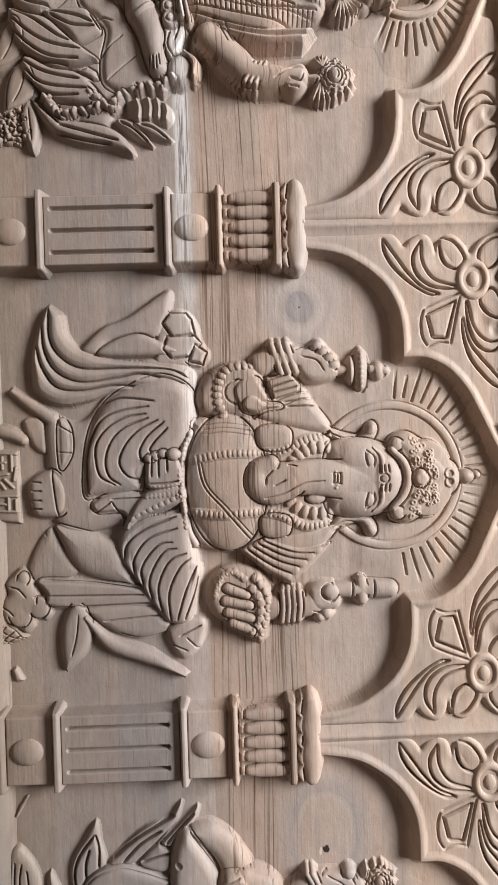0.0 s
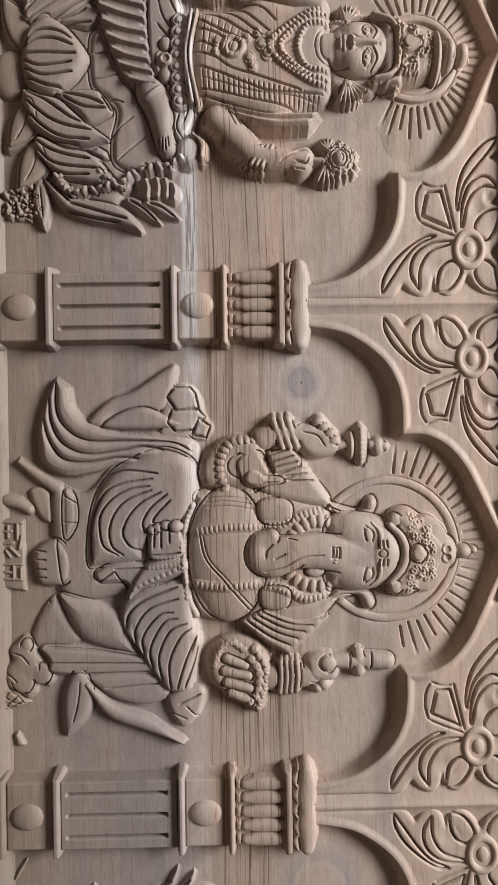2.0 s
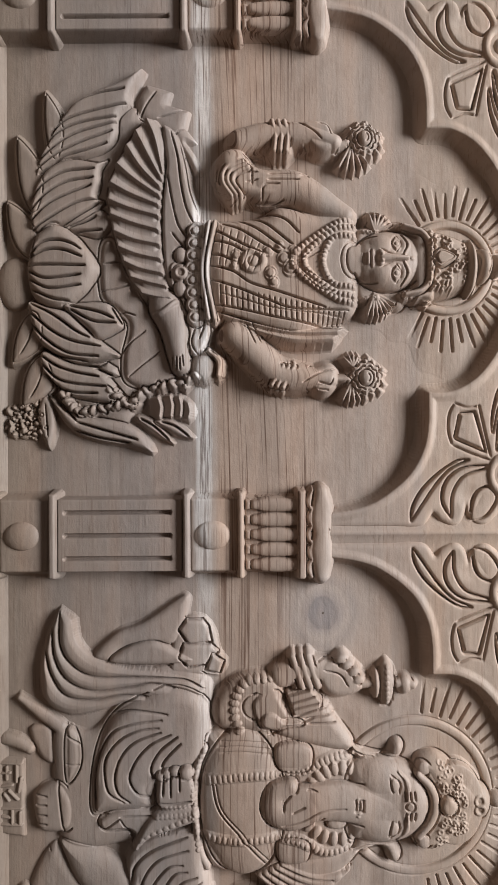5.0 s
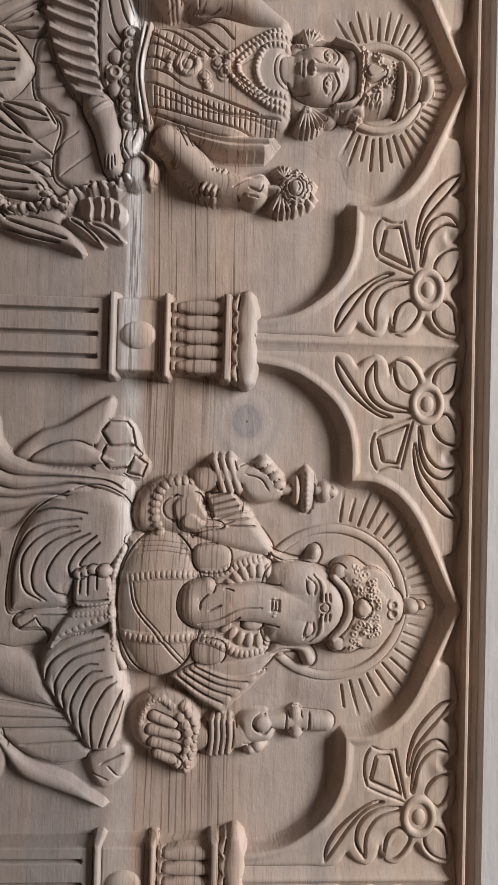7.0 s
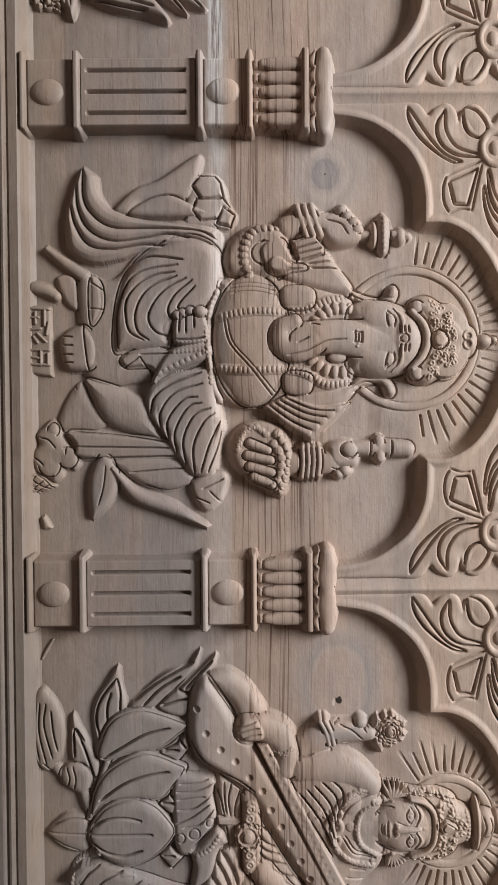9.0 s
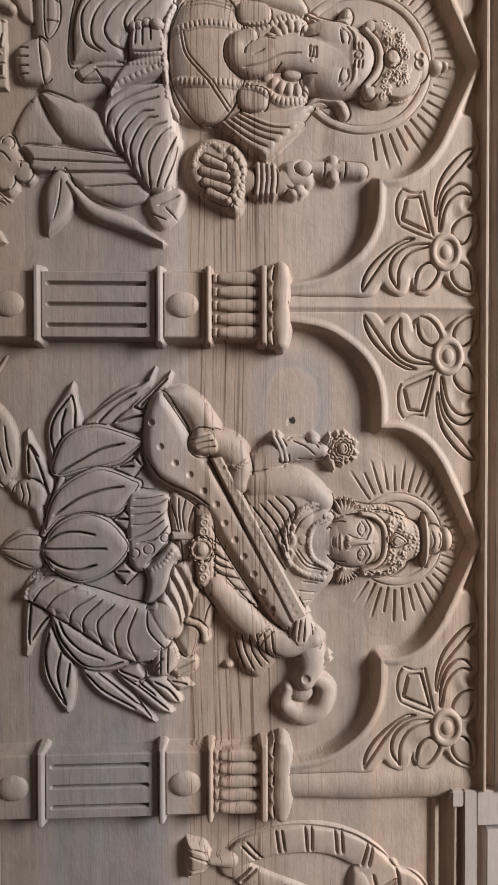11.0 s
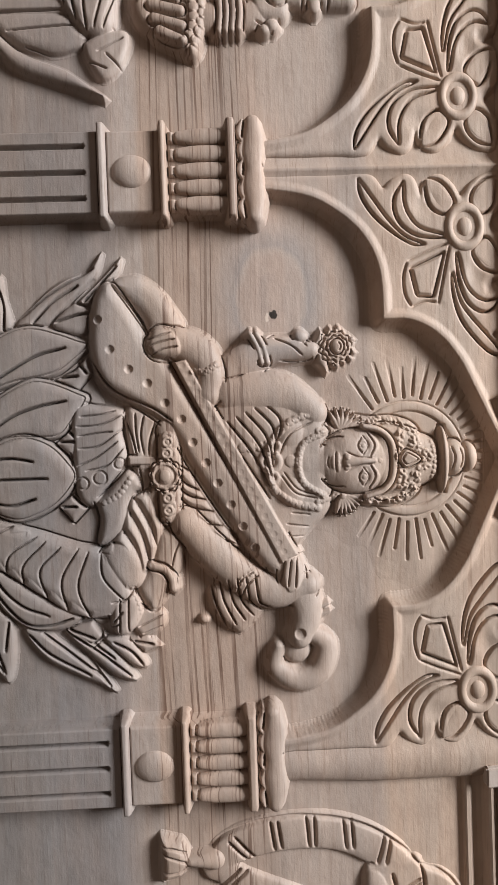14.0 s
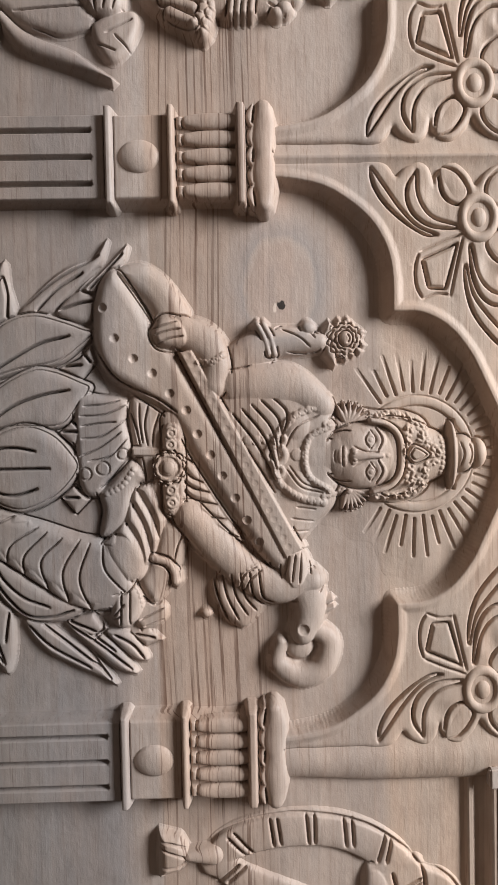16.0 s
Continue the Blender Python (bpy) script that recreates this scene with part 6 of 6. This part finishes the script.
    many(c, (((488, 209), (487, 228), (480, 245)), ((496, 210), (494, 224), (493, 237)), ((506, 210), (504, 226), (491, 245)), ((520, 208), (513, 224), (501, 241)), ((524, 215), (520, 232), (506, 246)), ((480, 212), (479, 228), (476, 240))), 1.6, 2.6)
    for p, r in (((534, 212), 4.6), ((530, 226), 5.4), ((519, 242), 4.4)):
        c.ring(p, r, 1.0, -2.4, on=True)
    c.plate(((542, 229), (524, 246), (529, 258), (540, 262), (547, 252), (572, 245), (585, 230), (584, 221), (564, 224), (549, 221)), 21, 8)
    c.beads(((550, 229), (544, 241), (531, 251)), 4.4, 2.4, 2.4).cut(((542, 227), (532, 240), (522, 248)), 2.0, 3.2).cut(((522, 246), (528, 256), (542, 262)), 2.0, 3.0)
    c.plate(((626, 231), (618, 245), (634, 257), (652, 252), (661, 238), (652, 229)), 20, 8)
    many(c, (((629, 238), (657, 237)), ((629, 245), (658, 244)), ((649, 232), (640, 240)), ((654, 230), (649, 238)), ((620, 251), (630, 243), (632, 232))), 1.8, 3)
    c.beads(((622, 249), (632, 254), (642, 256)), 4, 2.4, 2)
    c.plate(((646, 245), (637, 259), (643, 274), (657, 271), (663, 254)), 10, 6)
    many(c, (((654, 252), (645, 271)), ((660, 255), (654, 271))), 1.4, 2)
    c.plate(((573, 270), (576, 294), (598, 291), (619, 283), (640, 268), (637, 258), (621, 251), (600, 263)), 19, 11)
    c.tube(((603, 265), (606, 275), (614, 281), (622, 282)), 3.6, 6, 16).cut(((600, 266), (603, 277), (613, 284), (621, 285)), 2.4, 2.6)
    c.cut(((579, 293), (591, 285), (605, 281)), 2.0, 2.0)
    # waist, belt, skirt
    c.plate(((477, 247), (476, 274), (482, 314), (555, 342), (581, 337), (569, 291), (564, 271), (544, 256)), 17, 10)
    many(c, (((486, 249), (498, 253), (512, 256)), ((480, 263), (496, 260), (512, 262)), ((486, 272), (501, 267), (513, 266)), ((479, 256), (493, 256), (510, 258))), 1.8, 2.8)
    c.plate(((513, 249), (513, 275), (522, 275), (521, 249)), 20, 2, smooth=False)
    many(c, (((524, 258), (535, 260), (544, 260)), ((523, 266), (531, 267), (543, 266)), ((543, 259), (539, 268), (539, 275))), 1.8, 2.8)
    c.plate(((516, 285), (519, 296), (542, 309), (567, 324), (592, 337), (580, 308), (566, 288), (546, 282)), 20, 7)
    bands = (((521, 289), (527, 298)), ((531, 289), (538, 296), (543, 305)), ((539, 288), (547, 297), (551, 310)), ((546, 288), (556, 298), (561, 316)), ((556, 288), (568, 300), (573, 323)), ((564, 290), (578, 308), (588, 334)))
    c.folds(bands, 17, 6, 0.6)
    many(c, bands, 3.0, 3.2)
    c.tube(((493, 282), (524, 283), (562, 282)), 9, 7, 17)
    for p, r in (((500, 282), 5), ((513, 283), 6), ((527, 283), 9), ((543, 282), 6), ((556, 282), 6)):
        c.ring(p, r * 0.75, 2, 3, on=True).dome(p, r * 0.45, r * 0.45, 3, on=True)
    # chest, jacket, necklaces
    c.plate(((487, 311), (465, 333), (459, 370), (476, 401), (493, 414), (555, 415), (578, 398), (598, 375), (578, 347), (538, 325)), 24, 15)
    c.ribs(((488, 320), (524, 346), (564, 370)), ((473, 359), (490, 374), (516, 365)), 5, 2.8, 3.4, True)
    c.beads(((510, 342), (510, 353), (508, 363)), 7, 4, 3.5)
    many(c, (((564, 380), (566, 395)), ((573, 376), (576, 394)), ((583, 373), (584, 390))), 1.4, 1.6)
    c.dome((498, 381), 12, 11, 5, on=True, power=1).dome((547, 381), 12, 11, 5, on=True, power=1)
    c.tube(((524, 410), (524, 396)), (13, 16), 8, 17)
    line = ((500, 408), (508, 392), (524, 387), (540, 391), (551, 407))
    c.tube(line, 2.8, 2, on=True).beads(line, 4.4, 2.8, 2.4)
    line = ((483, 401), (491, 380), (508, 365), (524, 363), (543, 366), (556, 382), (561, 402))
    c.tube(line, 3.2, 2, on=True).beads(line, 5.4, 3.4, 2.8)
    many(c, (((491, 399), (500, 381), (516, 372)), ((534, 373), (548, 384), (553, 401)), ((531, 375), (545, 386), (550, 402))), 1.5, 1.8)
    c.ring((522, 364), 7.5, 2.8, 4, on=True).dome((522, 364), 4, 4, 3.5, on=True).dome((522, 381), 5, 5, 2.5, on=True)
    for p in ((510, 368), (535, 366)):
        c.ring(p, 4, 1.8, 2.5, on=True)
    # raised arm with blossom
    c.tube(((483, 401), (468, 376), (465, 333)), (12, 19, 17), 20, 8)
    c.cut(((454, 324), (452, 339), (449, 347)), 1.6, 2.6)
    c.tube(((449, 328), (436, 353), (431, 370), (432, 401)), (13, 15, 12, 8), 18, 4)
    for k in range(2):
        c.tube((at_right(488 + 9 * k, 716), at_right(498 + 9 * k, 736), at_right(504 + 8 * k, 758)), 2.4, 5, 18)
    c.plate(((421, 367), (419, 386), (426, 399), (438, 401), (440, 384), (436, 370)), 20, 7)
    many(c, (((422, 371), (428, 384), (436, 393)), ((421, 384), (423, 392), (429, 397))), 1.5, 2.4)
    c.dome((421, 392), 5, 6, 8, 14)
    fan(c, (434, 408), (432, 425), 6, 80, 5, 8, 9)
    flower(c, (430, 422), 17, 9)
    # lute: gourd, body, string rail, scroll
    c.plate(((375, 238), (366, 258), (375, 277), (393, 291), (411, 298), (431, 274), (403, 263)), 22, 13)
    c.plate(((408, 221), (383, 226), (372, 241), (403, 263), (428, 275), (445, 291), (605, 379), (616, 361), (572, 328), (524, 298), (493, 281), (471, 252), (456, 230), (434, 221)), 27, 12)
    c.cut(((434, 222), (459, 240), (475, 271), (486, 286)), 2.4, 3.4)
    for x, y in ((270, 690), (286, 733), (312, 762), (338, 783), (362, 812), (385, 836), (400, 870), (418, 900), (434, 930), (452, 962), (468, 994), (485, 1026)):
        c.dome(at_right(x, y), 3.4, 3.4, -4, on=True)
    c.plate(((438, 287), (436, 300), (598, 386), (607, 370)), 30, 3, smooth=False)
    c.beads(((442, 296), (521, 336), (602, 376)), 8.0, 2.4, -0.8)
    c.cut(((375, 241), (397, 256), (422, 272)), 2.0, 3.0)
    c.tube(((607, 372), (629, 386), (650, 390), (667, 384)), (13, 15, 13, 10), 17, 10)
    c.tube(((663, 390), (675, 405), (697, 400), (704, 381), (692, 363), (675, 366)), (8, 9.5, 10, 10, 8.5, 6), 15, 3)
    c.dome((678, 381), 12, 12, 10, 3)
    c.dome((639, 372), 4, 4, -4, on=True).dome((663, 384), 4.5, 4.5, -4, on=True)
    for p, q in (((632, 392), (624, 400)), ((645, 395), (641, 408)), ((652, 396), (647, 409))):
        c.tube((p, q), (5, 2), 10, 5)
    # hands on the lute
    c.plate(((424, 266), (410, 274), (411, 290), (423, 300), (436, 296), (437, 274)), 35, 8)
    many(c, (((421, 269), (418, 279), (415, 288)), ((426, 270), (423, 280), (421, 291)), ((433, 272), (429, 281), (427, 293))), 1.6, 2.6)
    c.tube(((423, 292), (432, 309), (448, 318), (465, 316)), (13, 15, 12, 11), 18, 14)
    c.beads(((447, 305), (448, 314), (442, 324)), 4, 2.8, 3)
    c.tube(((569, 294), (595, 316), (617, 339), (629, 364), (624, 392)), (13, 15, 14, 14, 10), 19, 11)
    many(c, (((629, 333), (617, 337), (611, 347)), ((632, 337), (621, 342), (614, 351))), 1.6, 2.6)
    c.beads(((626, 333), (616, 338), (610, 348)), 4, 2.2, 2)
    c.plate(((600, 370), (598, 384), (612, 390), (629, 386), (632, 373), (617, 367)), 32, 7)
    many(c, (((603, 373), (620, 370)), ((602, 378), (623, 375)), ((600, 383), (624, 381))), 1.5, 2.6)
    c.plate(((624, 311), (617, 337), (629, 354), (641, 357), (656, 346), (663, 333), (649, 316)), 16, 10)
    many(c, [(at_right(418 + 13 * k, 1076 - 2 * k), at_right(424 + 13 * k, 1105), at_right(440 + 13 * k, 1145 - 6 * k)) for k in range(6)], 2.2, 3.4)
    c.dome((650, 306), 4, 5, 9, 2)
    # head and crown
    c.plate(((502, 404), (490, 420), (492, 448), (555, 449), (558, 420), (547, 404)), 14, 8)
    fan(c, (500, 423), (482, 428), 6, 42, 2.8, 6, 10)
    fan(c, (550, 423), (566, 430), 7, 42, 2.8, 6, 10)
    c.beads(((498, 404), (499, 415), (500, 423)), 4, 2.6, 2.4).beads(((556, 402), (553, 415), (552, 423)), 4, 2.6, 2.4)
    c.plate(((501, 456), (496, 465), (500, 476), (524, 480), (548, 477), (552, 465), (547, 456)), 23, 6)
    c.dome((500, 407), 6, 6, 8, 12).dome((547, 408), 6, 6, 8, 12)
    c.plate(((494, 437), (488, 453), (489, 472), (499, 488), (524, 492), (550, 488), (561, 472), (562, 453), (555, 437)), 16, 9)
    curls(c, ((493, 443), (490, 456), (493, 472), (499, 483)), 2, 3)
    curls(c, ((556, 443), (558, 456), (556, 472), (550, 483)), 2, 4)
    c.plate(((500, 447), (494, 465), (503, 491), (513, 505), (536, 506), (546, 491), (555, 465), (551, 448)), 24, 13)
    c.tube(((496, 441), (500, 455), (512, 464), (536, 464), (548, 456), (553, 442)), (2, 2.4, 2.6, 2.6, 2.4, 2), 5, 23)
    curls(c, ((501, 472), (510, 471), (539, 472), (548, 473)), 1, 5, 3.6)
    curls(c, ((502, 482), (512, 483), (524, 492), (536, 483), (547, 482)), 2, 6, 3.0)
    c.beads(((503, 469), (516, 468), (534, 468), (546, 469)), 4.4, 2.0, 2.0).beads(((510, 497), (525, 499), (539, 497)), 4.2, 2.0, 2.2)
    c.leaf(((524, 469), (517, 473), (517, 478), (524, 487), (530, 478), (530, 473)), 7, 25, 4, 2.4)
    c.dome((525, 507), 27, 4.5, 25, 5).dome((524, 516), 15, 11, 22, 5).dome((524, 529), 12, 7, 20, 5)
    many(c, (((515, 513), (524, 515), (534, 513)), ((516, 520), (524, 522), (533, 520))), 1.5, 2)
    face(c, (524, 434), 0.98, 13)
    # brooch of a ringed blossom on a strap of small rings
    brooch = (530, 279)
    c.plate(((498, 275), (498, 286), (530, 288), (564, 286), (564, 274), (530, 273)), 27, 4)
    for spot in ((503, 282), (512, 281), (548, 281), (558, 281)):
        c.ring(spot, 3.4, 1.3, 2.6, on=True).dome(spot, 2.0, 2.0, 1.8, on=True)
    for i in range(11):
        a = math.tau * i / 11
        c.dome((brooch[0] + 10.8 * math.cos(a), brooch[1] + 10.2 * math.sin(a)), 2.8, 2.6, 3, 26)
    c.dome(brooch, 11, 10.5, 4, 26.5).ring(brooch, 7.4, 1.4, -2.6, on=True).dome(brooch, 5.0, 4.6, 3.4, on=True)
    ob = part("deity_carving", c.finish(2.4 / c.depth, 9, 1, True).mesh("deity_carving"), pine)
    return tagged(ob, "crowned goddess on a lotus playing a lute, carved pine", "relief carving", "deity carvings")


elephant_deity()
lotus_goddess()
lute_goddess()


# ---- the end field: banded garland with tassel ----
def garland():
    top = new("garland")
    c = Carve(770, 955, 220, 530, 0.8)
    outer = ((858, 298), (846, 301), (832, 315), (823, 341), (819, 370), (820, 393), (824, 416), (833, 440), (849, 463), (866, 479))
    loop = (((858, 309), (845, 319), (836, 343), (832, 375), (834, 407), (844, 434), (860, 455), (880, 468)), ((858, 309), (873, 330), (889, 364), (903, 399), (913, 433)))
    c.tube(loop[0], (13.5, 15.5, 16, 16, 16, 16, 15), 6.5, 0.4, power=0.28)
    c.tube(loop[1], (11, 12.5, 13.5, 13.5, 13), 6.5, 0.4, power=0.28)
    c.plate(((866, 432), (862, 440), (858, 456), (858, 478), (866, 483), (871, 499), (884, 512), (905, 521), (952, 531), (952, 432), (915, 434), (890, 429)), 6.9, 7)
    c.plate(((872, 432), (868, 442), (880, 450), (905, 453), (952, 450), (952, 436), (915, 436), (890, 431)), 3, 9, on=True)
    c.cut(((866, 480), (873, 497), (885, 509), (906, 518), (950, 527)), 4.2, 6)
    c.cut(((905, 487), (914, 484), (925, 488)), 3.4, 4).cut(((908, 504), (914, 509), (922, 512)), 3.4, 4)
    c.cut(outer, 4.2, 6)
    c.cut(((872, 455), (884, 458), (894, 463), (899, 472), (899, 481)), 4, 6)
    c.cut(((866, 479), (873, 481), (887, 482), (899, 481), (905, 487), (912, 486)), 4, 6)
    for a, b in (((823, 354), (846, 357)), ((823, 360), (845, 363)), ((820, 384), (845, 386)), ((820, 391), (845, 391)), ((823, 415), (848, 417)), ((824, 422), (848, 423)),
                 ((839, 450), (862, 443)), ((842, 455), (863, 450)), ((834, 324), (852, 340)), ((838, 319), (854, 334)), ((885, 464), (877, 479)), ((889, 466), (881, 480)),
                 ((876, 318), (863, 334)), ((874, 312), (861, 328)), ((898, 362), (880, 363)), ((901, 369), (881, 368)), ((912, 399), (888, 396)), ((914, 406), (889, 403))):
        c.cut((a, b), 3.6, 4.4)
    part("band", c.finish(2.4, 4, 1).mesh("band"), pine, top, "thick flat band with paired grooves, running into a smooth trunk")
    c = Carve(780, 890, 200, 330, 0.6)
    c.tube(((850, 286), (851, 307)), (5, 9), 12, 2)
    part("knot", c.finish(4, 4).mesh("knot"), pine, top)
    c = Carve(780, 890, 200, 300, 0.6)
    c.plate(((828, 262), (833, 281), (850, 290), (863, 281), (869, 262)), 14, 9, 1, smooth=False)
    many(c, (((842, 264), (847, 278), (851, 287)), ((858, 264), (857, 278), (852, 287)), ((836, 263), (838, 275), (843, 284)), ((865, 264), (864, 276), (859, 284))), 2.0, 3.0)
    part("tassel", c.finish(4, 4, 1, True).mesh("tassel"), pine, top)
    return tagged(top, "carved garland loop with banded rope and tassel", "carving")


garland()


# ---- small plaque with worn raised marks at the middle figure's feet ----
def plaque():
    top = new("plaque")
    c = Carve(-20, 90, 56, 112, 0.6)
    c.plate(((3, 67), (72, 68), (75, 90), (5, 89)), 6, 3, 0, smooth=False)
    part("tablet", c.finish(4, 4).mesh("tablet"), pine, top)
    for a, b in (((7, 68), (8, 87)), ((8, 83), (24, 83)), ((11, 74), (22, 74)), ((16, 69), (16, 77)), ((28, 69), (27, 79)), ((21, 87), (33, 85)), ((32, 76), (40, 84)), ((41, 76), (35, 72)), ((48, 69), (48, 87)), ((48, 79), (63, 79)), ((55, 70), (56, 77)), ((62, 69), (63, 87)), ((52, 86), (62, 86))):
        lo, hi = np.minimum(a, b) - 5, np.maximum(a, b) + 5
        m = Carve(lo[0], hi[0], lo[1], hi[1], 0.5)
        m.tube((a, b), 1.5, 3.0, 6)
        part("mark", m.finish(4, 2).mesh("mark", 5, 5), pine, top)
    return tagged(top, "small pine plaque with worn raised marks at the base", "plaque")


plaque()
